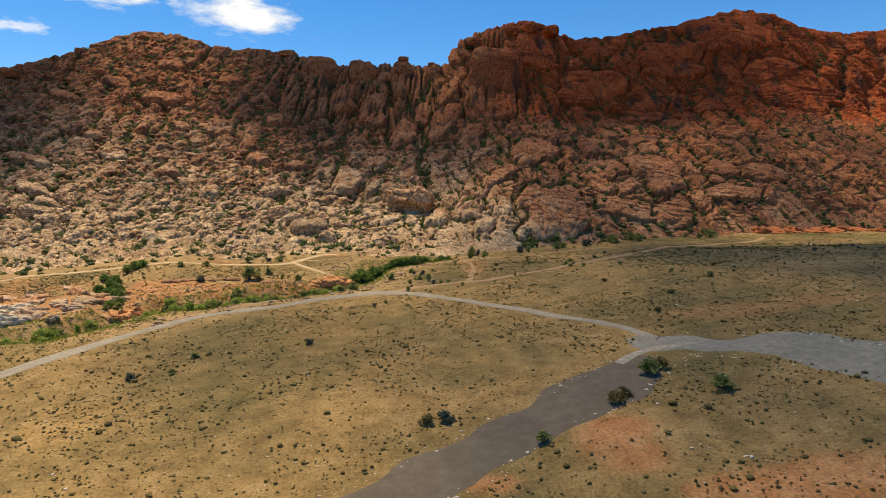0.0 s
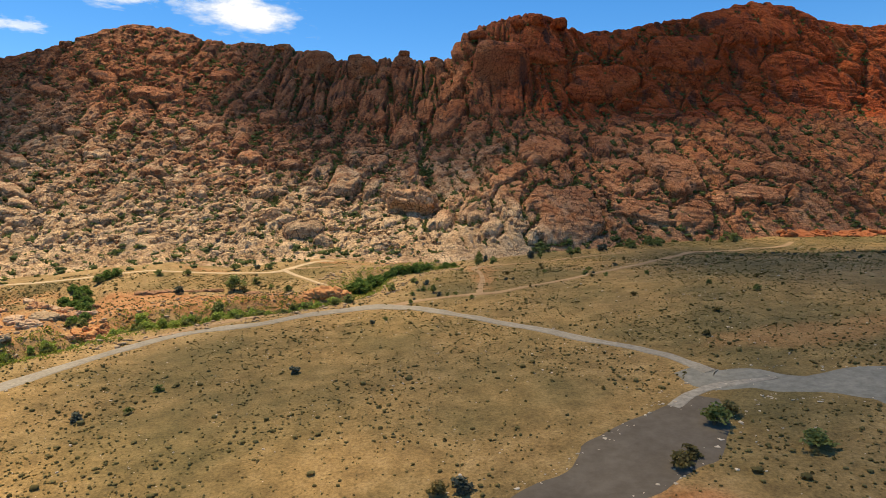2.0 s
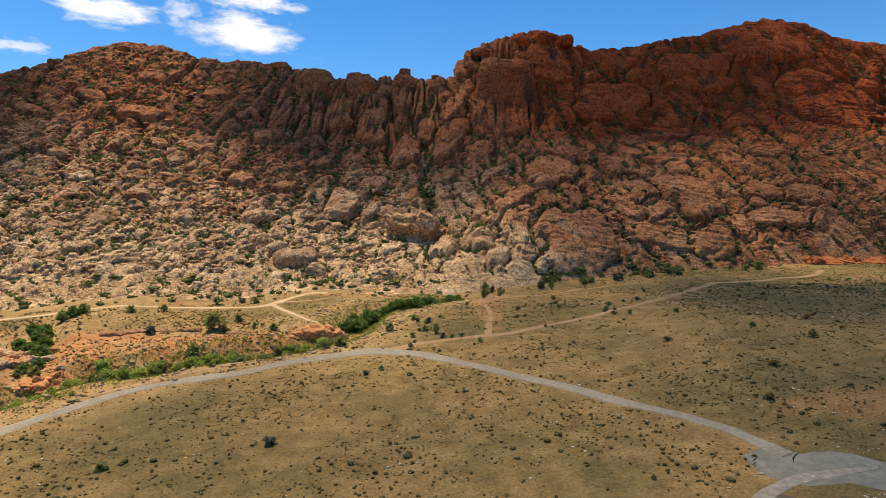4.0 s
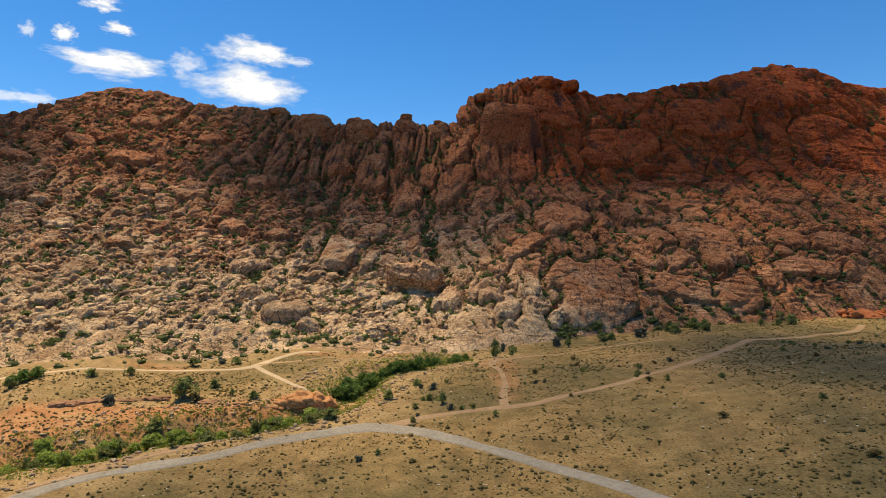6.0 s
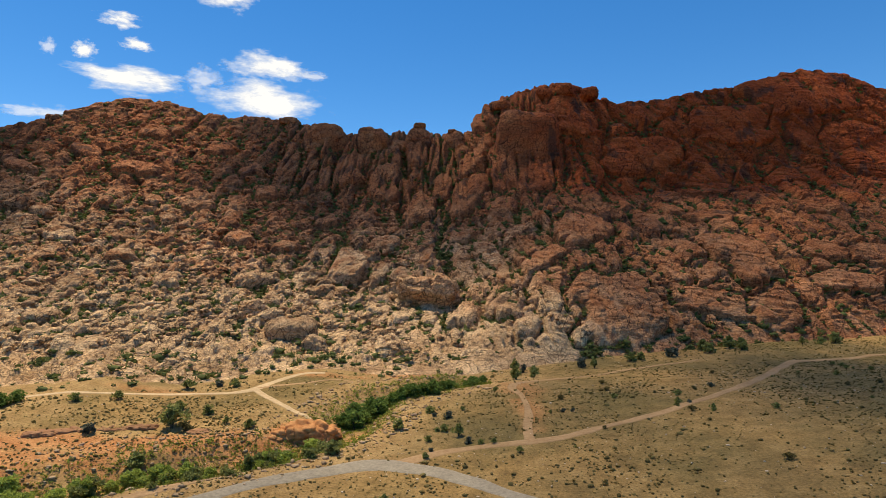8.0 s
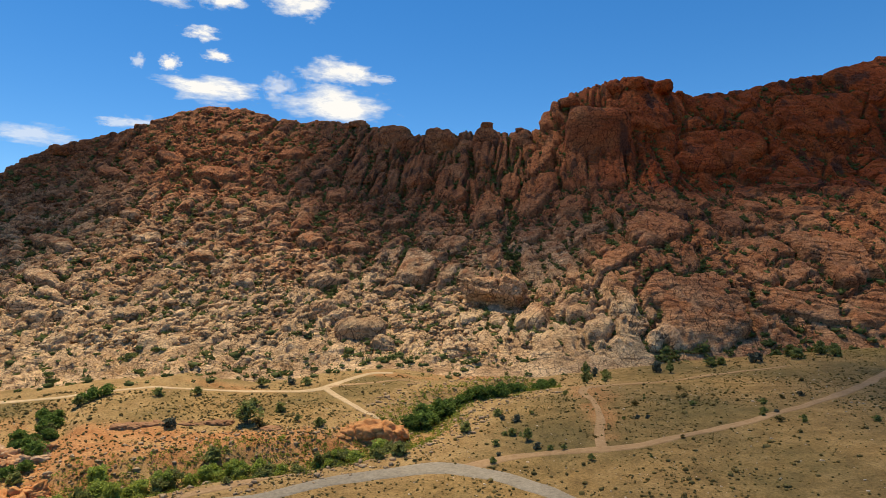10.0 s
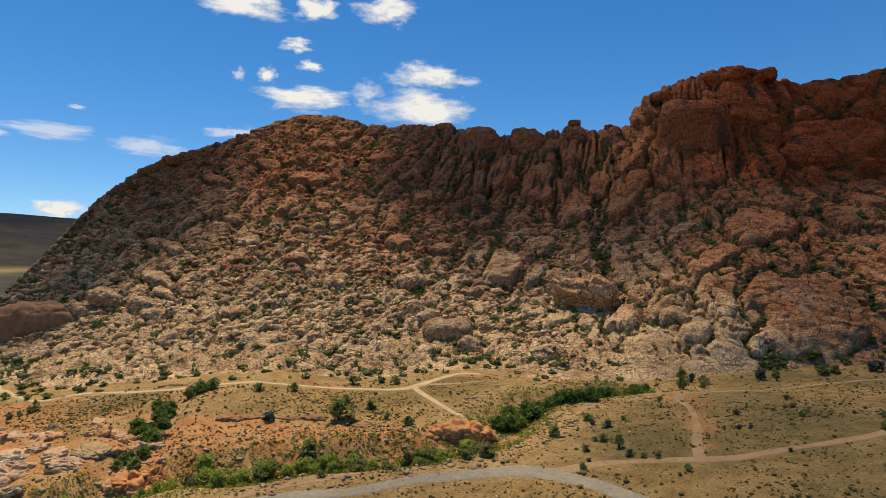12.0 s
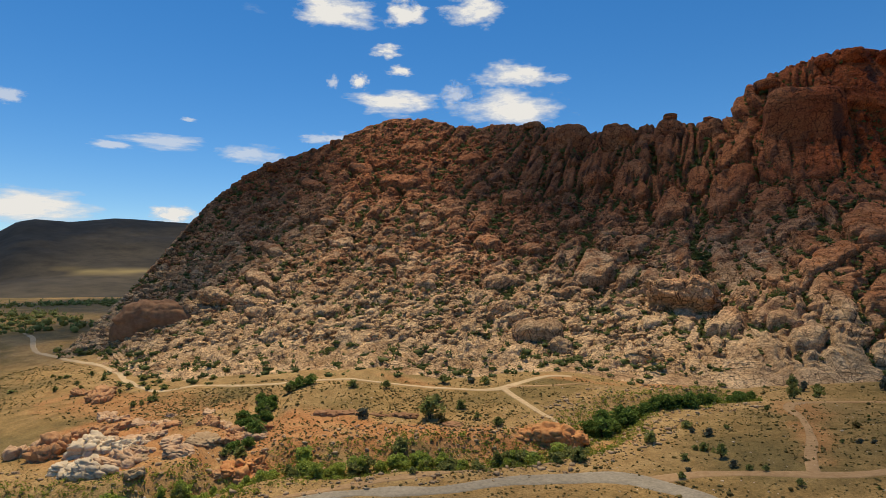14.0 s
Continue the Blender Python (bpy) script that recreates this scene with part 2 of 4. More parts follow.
def plain_material(name, dark, light, scale=0.8, rough=0.95, bumps=0.4):
    m, nt, bsdf = material(name, rough)
    a = noise_at(nt, scale, 5, 0.65)
    b = noise_at(nt, scale * 0.12, 3)
    col = ramp(nt, a, [(0.3, dark), (0.7, light)])
    col = mix(nt, 0.5, col, ramp(nt, b, [(0.35, (0.72, 0.72, 0.72)), (0.65, (1.1, 1.1, 1.1))]), "MULTIPLY")
    nt.links.new(col, bsdf.inputs["Base Color"])
    if bumps:
        bump(nt, bsdf, a, bumps, 0.2)
    return m


def leaf_material(name, dark, light):
    m, nt, bsdf = material(name, 0.8)
    g = nt.nodes.new("ShaderNodeNewGeometry")
    o = nt.nodes.new("ShaderNodeObjectInfo")
    f = math_node(nt, "ADD", math_node(nt, "MULTIPLY", g.outputs["Random Per Island"], 0.7), math_node(nt, "MULTIPLY", o.outputs["Random"], 0.3))
    col = ramp(nt, f, [(0.0, dark), (1.0, light)])
    nt.links.new(col, bsdf.inputs["Base Color"])
    # thin leaves let some light through
    glow = nt.nodes.new("ShaderNodeBsdfTranslucent")
    nt.links.new(col, glow.inputs["Color"])
    both = nt.nodes.new("ShaderNodeMixShader")
    both.inputs[0].default_value = 0.4
    nt.links.new(bsdf.outputs[0], both.inputs[1])
    nt.links.new(glow.outputs[0], both.inputs[2])
    nt.links.new(both.outputs[0], nt.nodes["Material Output"].inputs["Surface"])
    return m


ROCK = rock_material()
SOIL = ground_material()
GRAVEL = plain_material("grey_gravel", (0.25, 0.205, 0.145), (0.40, 0.335, 0.245), 1.2)
DIRT = plain_material("dirt_trail", (0.33, 0.195, 0.09), (0.46, 0.29, 0.15), 0.9)
PALE_DIRT = plain_material("pale_dirt", (0.46, 0.32, 0.17), (0.62, 0.45, 0.27), 0.9)
FAN = plain_material("fan_gravel", (0.18, 0.16, 0.12), (0.30, 0.265, 0.20), 0.6)
SILT = plain_material("grey_silt", (0.118, 0.090, 0.060), (0.172, 0.134, 0.094), 0.35)
PALE_GRIT = plain_material("pale_grit", (0.24, 0.20, 0.145), (0.44, 0.37, 0.28), 0.9)
WHITE_ROCK = plain_material("white_sandstone", (0.52, 0.39, 0.25), (0.80, 0.65, 0.46), 0.5, 0.9, 0.8)
RED_ROCK = plain_material("orange_sandstone", (0.38, 0.17, 0.07), (0.58, 0.33, 0.165), 0.5, 0.9, 0.8)
PINK_ROCK = plain_material("pink_sandstone", (0.42, 0.24, 0.13), (0.66, 0.45, 0.28), 0.5, 0.9, 0.8)
GREY_ROCK = plain_material("grey_sandstone", (0.44, 0.34, 0.23), (0.70, 0.57, 0.41), 0.5, 0.9, 0.8)
ORANGE_ROCK = plain_material("bright_orange_sandstone", (0.46, 0.17, 0.055), (0.66, 0.33, 0.13), 0.5, 0.9, 0.8)
RED_LEDGE = plain_material("red_sandstone", (0.34, 0.09, 0.03), (0.52, 0.18, 0.06), 0.4, 0.9, 0.8)
BROWN_ROCK = plain_material("brown_sandstone", (0.23, 0.105, 0.05), (0.38, 0.205, 0.105), 0.35, 0.9, 0.8)
SHRUB = leaf_material("dry_shrub", (0.10, 0.08, 0.026), (0.27, 0.21, 0.075))
BUSH = leaf_material("dark_bush", (0.14, 0.155, 0.04), (0.36, 0.37, 0.12))
SAGE = leaf_material("grey_sage", (0.075, 0.085, 0.06), (0.17, 0.18, 0.13))
GREEN = leaf_material("fresh_leaves", (0.20, 0.25, 0.04), (0.50, 0.55, 0.12))
DEEP_GREEN = leaf_material("deep_green_leaves", (0.07, 0.115, 0.022), (0.22, 0.31, 0.065))
GRASS = leaf_material("wash_grass", (0.12, 0.15, 0.02), (0.33, 0.37, 0.06))
TAN_ROCK = plain_material("tan_sandstone", (0.30, 0.18, 0.09), (0.52, 0.37, 0.22), 0.5, 0.9, 0.8)
MESQUITE = leaf_material("rock_scrub", (0.06, 0.078, 0.022), (0.19, 0.21, 0.065))
BARK = plain_material("bark", (0.06, 0.045, 0.03), (0.12, 0.09, 0.06), 4.0)

# ---- land: the plain, the wash and the foot of the mountain ----
WASH = [(-330, 120), (-230, 140), (-165, 160), (-139, 176), (-128, 190), (-118, 207), (-104, 216), (-91, 227), (-76, 232), (-62, 239), (-52, 249), (-46, 263), (-44, 278), (-39, 294), (-27, 304), (-12, 318), (-4, 324)]
SIDE_WASH = [(-126, 196), (-134, 210), (-143, 226), (-152, 242), (-156, 256), (-150, 264)]
ROAD = [(-170, 60), (-145, 105), (-127, 140), (-118, 160), (-108, 178), (-96, 195), (-82, 203), (-69, 208), (-57, 217), (-43, 223), (-33, 226), (-24, 223), (-8, 211), (6, 196), (18, 183), (27, 172), (35, 162), (42, 154), (47, 146), (51, 136)]
TRAIL = [(-26, 226), (-18, 230), (-10, 233), (5, 235), (20, 240), (39, 250), (60, 264), (93, 296), (122, 333), (138, 340), (168, 350), (191, 362), (206, 379)]
FOOTPATH = [(-470, 350), (-431, 333), (-381, 306), (-344, 298), (-301, 288), (-268, 275), (-242, 261), (-214, 252), (-200, 261), (-178, 263), (-157, 269), (-134, 278), (-112, 284), (-91, 290), (-85, 295), (-81, 306), (-75, 318), (-66, 322)]
DOWNPATH = [(-85, 294), (-77, 286), (-71, 279), (-65, 272), (-56, 264)]
SILT_BED = [(-84, 22), (-62, 40), (-42, 56), (-29, 66), (-16, 74), (-7, 80), (2, 86), (11, 94), (23, 102), (31, 109), (39, 116), (45, 124)]
GRAVEL_FAN = [(45, 138), (49, 131), (57, 130), (66, 125), (75, 122), (83, 114), (92, 105), (112, 85)]
# foot of the rocks
FOOT = [(-345, 296), (-338, 300), (-326, 302), (-312, 296), (-290, 282), (-265, 270), (-238, 263), (-213, 261), (-186, 270), (-157, 278), (-132, 285), (-110, 293), (-88, 318), (-64, 330), (-42, 325), (-21, 330), (-3, 337), (10, 348), (55, 371), (100, 385), (142, 396), (193, 406), (253, 420), (320, 430), (360, 435), (430, 445)]
BASE = [(-440, 330), (-400, 310)] + FOOT


def land(x, y):
    """Height of the ground."""
    x, y = np.asarray(x, float), np.asarray(y, float)
    cx, cy = np.clip(x, -140, 130), np.clip(y, 20, 330)
    u, v = cx / 100, (cy - 180) / 100
    z = 11.36 + 9.44 * u + 4.91 * v + 3.26 * u * u - 2.39 * u * v - 1.96 * v * v - 1.19 * u ** 3 + 0.72 * u * u * v - 2.57 * u * v * v + 0.43 * v ** 3
    z = z + np.where(x < 0, 0.05, 0.02) * (np.clip(x, -350, 350) - cx) + 0.02 * (np.clip(y, -200, 420) - cy)
    z = z + 0.9 * value(flat3(x, y, 60.0), 3).reshape(x.shape) + 0.4 * value(flat3(x, y, 14.0), 5).reshape(x.shape)
    d, s = line_distance(x, y, WASH)
    wob = value(flat3(x, y, 18.0), 8).reshape(x.shape)
    z = z - 5.0 * np.exp(-(d / (9 + 3 * wob)) ** 4) * (0.4 + 0.6 * smoothstep(1.0, 0.75, s))
    d, s = line_distance(x, y, SIDE_WASH)
    z = z - 4.0 * np.exp(-(d / (8 + 3 * wob)) ** 4) * smoothstep(1.0, 0.6, s)
    # it runs on level under the rocks
    behind = y - np.interp(x, [p[0] for p in BASE], [p[1] for p in BASE])
    z = z - 7.0 * smoothstep(1.0, 40.0, behind) * smoothstep(-420, -330, x)
    # knoll beside the grey flat
    z = z + 1.6 * np.exp(-(((x - 27) / 13) ** 2 + ((y - 86) / 9) ** 2))
    return z


def axis(lo, hi, step, reach):
    inner = np.arange(lo, hi + step, step)
    out = step * 1.25 ** np.arange(1, 40)
    out = np.cumsum(out)
    out = np.append(out[out < reach], reach)
    return np.concatenate([(lo - out)[::-1], inner, hi + out])


gx, gy = axis(-380, 300, 1.8, 4300), axis(20, 400, 1.8, 4300)
GX, GY = np.meshgrid(gx, gy, indexing="ij")
GZ = land(GX, GY)
ground_me = fast_mesh("ground", np.stack([GX.ravel(), GY.ravel(), GZ.ravel()], 1), grid_faces(len(gx), len(gy)), SOIL)
soil = smoothstep(40, 10, line_distance(GX, GY, WASH)[0] + 9 * value(flat3(GX, GY, 16.0), 21).reshape(GX.shape)) * smoothstep(175, 215, GY - 0.2 * GX)
soil = np.maximum(soil, 0.9 * smoothstep(14, 4, np.hypot(GX - 28, (GY - 86) * 1.1) + 6 * value(flat3(GX, GY, 7.0), 22).reshape(GX.shape)))
soil = np.maximum(soil, smoothstep(24, 6, line_distance(GX, GY, SIDE_WASH)[0] + 10 * value(flat3(GX, GY, 13.0), 24).reshape(GX.shape)))
soil = np.maximum(soil, smoothstep(16, 2, line_distance(GX, GY, BASE)[0] + 8 * value(flat3(GX, GY, 11.0), 23).reshape(GX.shape)) * 0.7 * smoothstep(60, 0, GX))
att = ground_me.attributes.new("soil", "FLOAT", "POINT")
att.data.foreach_set("value", soil.ravel().astype(np.float32))
wob7 = value(flat3(GX, GY, 7.0), 26).reshape(GX.shape) + 0.5 * value(flat3(GX, GY, 2.5), 27).reshape(GX.shape)
clay = np.zeros(GX.shape)
for cx, cy, rx, ry, k in [(28, 87, 7, 7, 0.9), (56, 69, 20, 6, 0.9), (4, 76, 6, 3, 0.7), (30, 79, 6, 5, 0.8), (-132, 224, 26, 9, 0.9), (-162, 207, 26, 16, 0.6), (-69, 249, 16, 6, 0.8), (-35, 327, 14, 8, 0.8), (9, 299, 9, 14, 0.5), (-123, 208, 20, 5, 0.5), (91, 152, 40, 9, 0.35), (-114, 230, 26, 5, 0.85), (-91, 241, 24, 5, 0.8), (-207, 234, 50, 16, 0.65), (-62, 319, 18, 4, 0.6), (-116, 287, 20, 4, 0.5), (-180, 212, 26, 14, 0.85), (-128, 211, 8, 7, 0.9), (-145, 229, 12, 7, 0.9), (-40, 258, 7, 7, 0.7), (9, 268, 5, 22, 0.55)]:
    clay = np.maximum(clay, k * smoothstep(1.25, 0.5, np.hypot((GX - cx) / rx, (GY - cy) / ry) + 0.35 * wob7))
BANK = [(-150, 228), (-138, 236), (-120, 240), (-100, 240), (-82, 243), (-62, 252)]
clay = np.maximum(clay, 0.9 * smoothstep(1.2, 0.5, line_distance(GX, GY, BANK)[0] / 7.5 + 0.35 * wob7))
clay = np.maximum(clay, 0.75 * smoothstep(1.25, 0.5, np.hypot((GX + 165) / 34, (GY - 203) / 20) + 0.35 * wob7))
att = ground_me.attributes.new("clay", "FLOAT", "POINT")
att.data.foreach_set("value", clay.ravel().astype(np.float32))
tagged(new("ground", ground_me), "tan desert plain with dry grass and orange soil", "ground", kind="structure")

# ---- the mountain ----
# crest (x, y, z), station by station above FOOT
RIDGE = [(-372, 332, 20), (-379, 379, 58), (-399, 436, 100), (-403, 476, 132), (-395, 524, 161), (-376, 568, 184), (-348, 606, 208), (-325, 632, 223), (-290, 645, 221), (-255, 650, 212), (-210, 648, 207), (-165, 645, 202), (-120, 640, 190), (-75, 640, 188), (-36, 640, 190), (-6, 640, 190), (8, 636, 206), (28, 630, 220), (83, 628, 231), (132, 640, 216), (190, 638, 223), (240, 642, 231), (302, 643, 247), (350, 644, 241), (405, 645, 224), (520, 648, 232)]


def stations(n):
    pair = np.concatenate([np.array(FOOT, float), np.array(RIDGE, float)], 1)
    k = np.arange(len(pair))
    length = np.concatenate([[0], np.cumsum(np.hypot(*np.diff((pair[:, :2] + pair[:, 2:4]) / 2, axis=0).T))])
    # columns stand closer on the rubble slope than on the great slabs
    weight = np.interp(np.linspace(0, 1, 400), [0, 0.55, 0.7, 1], [1.0, 1.0, 0.68, 0.6])
    s = np.interp(np.linspace(0, weight.sum(), n), np.cumsum(weight), np.linspace(0, length[-1], 400))
    idx = np.interp(s, length, k)
    i = np.clip(idx.astype(int), 0, len(pair) - 2)
    t = (idx - i)[:, None]
    a, b, c, d = pair[np.maximum(i - 1, 0)], pair[i], pair[i + 1], pair[np.minimum(i + 2, len(pair) - 1)]
    return 0.5 * (2 * b + (c - a) * t + (2 * a - 5 * b + 4 * c - d) * t ** 2 + (3 * b - 3 * c + d - a) * t ** 3)


NU, NV, NB = 1560, 560, 10
st = stations(NU)
v = np.linspace(-0.04, 1.0, NV)
left_rise = np.where(v > 0, np.abs(v) ** 1.5, v * 0.8)
right_rise = np.interp(v, [-0.04, 0, 0.11, 0.26, 0.5, 0.72, 0.80, 0.9, 1.0], [-0.03, 0, 0.12, 0.25, 0.40, 0.52, 0.62, 0.84, 1.0])
mid_rise = np.interp(v, [-0.04, 0, 0.15, 0.35, 0.6, 0.75, 0.9, 1.0], [-0.03, 0, 0.06, 0.18, 0.42, 0.60, 0.88, 1.0])
wr = smoothstep(-15, 60, st[:, 0] * 0.4 + st[:, 2] * 0.6)[:, None]
wm = smoothstep(-190, -110, st[:, 2])[:, None] * (1 - wr)
rise = left_rise[None] * (1 - wr - wm) + mid_rise[None] * wm + right_rise[None] * wr
MX = st[:, 0:1] + (st[:, 2:3] - st[:, 0:1]) * v[None]
MY = st[:, 1:2] + (st[:, 3:4] - st[:, 1:2]) * v[None]
foot_z = land(st[:, 0], st[:, 1])[:, None]
MZ = foot_z + (st[:, 4:5] - foot_z) * rise
# the far side, down behind the crest
b = np.linspace(0, 1, NB + 1)[1:]
BX = MX[:, -1:] + b[None] * np.where(st[:, 2:3] < -330, -120, 0)
BY = MY[:, -1:] + b[None] * 170
BZ = st[:, 4:5] - (st[:, 4:5] * 0.75) * (b[None] ** 1.3)
MX, MY, MZ = np.concatenate([MX, BX], 1), np.concatenate([MY, BY], 1), np.concatenate([MZ, BZ], 1)
NT = NV + NB
S = np.stack([MX, MY, MZ], 2)
du, dv = np.gradient(S, axis=0), np.gradient(S, axis=1)
nrm = np.cross(du, dv)
nrm /= np.linalg.norm(nrm, axis=2, keepdims=True) + 1e-9
nrm = nrm.reshape(-1, 3)
ARC = np.cumsum(np.concatenate([np.zeros((NU, 1)), np.linalg.norm(np.diff(S, axis=1), axis=2)], 1), 1).ravel()
P = S.reshape(-1, 3)
vv = np.concatenate([v, 1 + b])[None].repeat(NU, 0).ravel()
WR = smoothstep(-60, 40, P[:, 0])
HIGH = smoothstep(0.55, 0.8, vv + 0.08 * value(P / 60.0, 31)) * smoothstep(-230, -140, P[:, 0])
APRON = smoothstep(0.17, 0.08, vv + 0.05 * value(P / 30.0, 32)) * smoothstep(50, -60, P[:, 0])


def blocks(p, scale, seed, crack=1.0, tilt=0.5, turn=0.0, skew=1.0, swell=0.35):
    """Blocks parted by narrow clefts: 0 in the clefts, up to about 1 on the blocks. crack is the clefts' half width in metres,
    turn leans the joints in the plane of the face, a high skew lets few blocks stand out far, swell rounds their faces."""
    c, s = math.cos(radians(turn)), math.sin(radians(turn))
    q = np.stack([p[:, 0] * c - p[:, 2] * s, p[:, 1], p[:, 0] * s + p[:, 2] * c], 1)
    size = np.array(scale)
    warp = np.stack([fbm(q / (size * 0.9), seed + 50 + k, 2) for k in range(3)], 1) * size * 0.15
    q = (q + warp) / size
    f1, f2, tag, ox, oz = cells(q, seed)
    gap = f2 - f1
    edge = np.clip(gap * min(scale[0], scale[2]) / (2 * crack), 0, 1)
    dome = 1 - (1 - np.clip(gap / 0.7, 0, 1)) ** 2
    lean = np.cos(tag * 44.0) * ox + np.sin(tag * 44.0) * oz
    return edge ** 0.6 * (0.3 + 0.7 * tag ** skew + tilt * lean - swell * (1 - dome))


# great rounded forms of the face: x, z, width, height, lean, how far they stand out
FORMS_LEFT = [(-261, 136, 29, 24, 0, 8), (-288, 56, 22, 13, 15, 5), (-265, 47, 15, 10, 10, 4), (-206, 38, 16, 12, 0, 4), (-170, 54, 14, 17, 5, 4), (-288, 100, 18, 14, 10, 4), (-230, 110, 16, 14, 0, 4), (-180, 140, 20, 16, 0, 5), (-220, 165, 24, 18, 0, 5), (-280, 180, 24, 18, 8, 5)]
FORMS_SLOPE = [(-209, 68, 17, 13, 0, 4), (-257, 82, 19, 17, 0, 4), (-153, 80, 19, 15, 0, 4), (-158, 117, 17, 22, 0, 5), (-199, 105, 22, 16, 0, 5), (-340, 138, 21, 16, 10, 5), (-310, 155, 21, 16, 10, 5), (-314, 78, 22, 14, 15, 5), (-130, 54, 20, 15, -25, 4), (-94, 48, 15, 15, 0, 4), (-56, 38, 17, 12, 10, 3), (-110, 95, 18, 14, 0, 4), (-125, 75, 15, 12, 0, 4)]
FORMS_MIDDLE = [(-81, 62, 26, 42, 4, 7), (-62, 58, 13, 28, 14, 4), (-31, 49, 36, 18, 6, 9), (-9, 36, 16, 26, 22, 5), (13, 44, 19, 30, -12, 6), (22, 34, 15, 18, -15, 4), (8, 45, 20, 24, -10, 4), (30, 63, 42, 20, -20, 6), (28, 87, 25, 17, 0, 5), (-46, 56, 22, 17, 10, 4), (-10, 83, 21, 18, 0, 4), (-65, 78, 22, 22, 0, 4), (-43, 107, 26, 40, 0, 6), (-75, 132, 26, 46, 0, 6), (-107, 146, 24, 42, 0, 6), (-6, 118, 26, 50, 0, 6)]
FORMS_RIGHT = [(72, 42, 46, 52, -6, 11), (66, 88, 44, 44, -8, 8), (161, 72, 36, 54, -18, 9), (123, 72, 27, 38, -22, 6), (98, 88, 13, 26, -15, 4), (114, 62, 18, 34, -24, 5), (136, 60, 26, 18, -24, 4), (130, 41, 60, 18, 24, 7), (160, 38, 30, 24, -10, 6), (163, 99, 34, 17, 8, 5), (185, 125, 48, 22, 8, 6), (225, 73, 40, 20, 12, 6), (214, 54, 46, 18, 10, 5), (250, 69, 40, 22, 12, 5), (250, 106, 42, 24, 10, 6)]
FORMS_HIGH = [(40, 152, 56, 100, 2, 10), (143, 159, 70, 42, 6, 10), (80, 200, 58, 38, -8, 7), (262, 137, 50, 26, 10, 7), (337, 160, 90, 54, 12, 10), (300, 222, 88, 44, 4, 8), (227, 190, 70, 42, 14, 8), (149, 119, 24, 26, 0, 5), (-50, 164, 19, 44, 0, 5), (-71, 155, 16, 46, 0, 4), (-27, 130, 18, 30, 0, 4), (0, 157, 24, 36, 8, 5), (19, 110, 22, 28, 0, 4), (-129, 134, 18, 34, 0, 4), (122, 95, 27, 40, -10, 6)]


def stand_out(p, d, forms, level):
    """Lay the great forms into the relief d: smooth swells ringed by clefts."""
    for x, z, w, h, lean, out in forms:
        a = radians(np.interp(x, [-350, -100, 0], [46, 12, 0]))
        k = np.nonzero((np.abs(p[:, 0] - x) < w + 25) & (np.abs(p[:, 2] - z) < h + 20))[0]
        q = p[k]
        if not len(k):
            continue
        near = np.argmin((q[:, 0] - x) ** 2 + (q[:, 2] - z) ** 2)
        u = (q[:, 0] - x) * math.cos(a) + (q[:, 1] - q[near, 1]) * math.sin(a) * (1 if a > 0.3 else 0)
        t = (ARC[k] - ARC[k[near]]) * 0.85
        c, s = math.cos(radians(lean)), math.sin(radians(lean))
        u, t = u * c - t * s, u * s + t * c
        wob = 1 + 0.28 * fbm(np.stack([u / w * 3 + x, t / h * 3, np.zeros(len(u))], 1), 71, 3)
        r = (np.abs(u / (w * 0.5)) ** 4 + np.abs(t / (h * 0.5)) ** 4) ** 0.25 * wob
        inside = smoothstep(1.02, 0.96, r)
        swell = level[k] + (0.75 if x < 0 else 0.35) * out * np.sqrt(np.clip(1 - r ** 6, 0, 1)) + 0.12 * out * math.sin(x) * u / w - out * 0.35 * t / h + 0.45 * (d[k] - level[k])
        cleft = 3.4 * np.exp(-(((r - 1.04) * w / 3.2) ** 2))
        d[k] = d[k] * (1 - inside) + swell * inside - cleft
    return d


def blurred(a, n):
    """Mean of a over a square of 2 n + 1 mesh steps."""
    for _ in range(2):
        c = np.cumsum(np.pad(a, ((n + 1, n), (0, 0)), mode="edge"), 0)
        a = ((c[2 * n + 1:] - c[:-2 * n - 1]) / (2 * n + 1)).T
    return a


def where(mask, layer, *args):
    """A layer of the relief, worked out where mask holds, 0 elsewhere."""
    out = np.zeros(len(P))
    out[mask] = layer(P[mask], *args)
    return out


FACE = vv <= 1.02
LEFT, RIGHT = FACE & (WR < 0.99) & (HIGH < 0.99), FACE & ((WR > 0.01) | (HIGH > 0.01))
UPPER = FACE & (HIGH > 0.01)
crumb = where(FACE, blocks, (2.8, 3.4, 2.2), 105, 0.45, 0.9, -20, 1.3, 0.0)
small = where(FACE, blocks, (5.6, 6.5, 3.8), 101, 0.6, 0.9, -30, 1.6, 0.05)
middle = where(LEFT, blocks, (13.0, 16.0, 8.0), 102, 0.7, 0.8, -26, 3.0, 0.15)
large = where(FACE & (HIGH < 0.99), blocks, (38.0, 130.0, 50.0), 103, 1.2, 0.6, -24, 1.0, 0.1)
slabs = where(RIGHT, blocks, (18.0, 170.0, 60.0), 107, 0.8, 0.8, -30, 1.0, 0.1)
plates = where(RIGHT, blocks, (7.5, 90.0, 34.0), 111, 0.5, 0.6, -34, 1.4, 0.1)
pillars = where(UPPER & (P[:, 0] < 115), blocks, (15.0, 130.0, 64.0), 104, 1.2, 0.4, -5, 1.0, 0.3)
ribs = where(UPPER & (P[:, 0] < 115), blocks, (6.5, 60.0, 30.0), 106, 0.7, 0.6, 5, 1.3, 0.15)
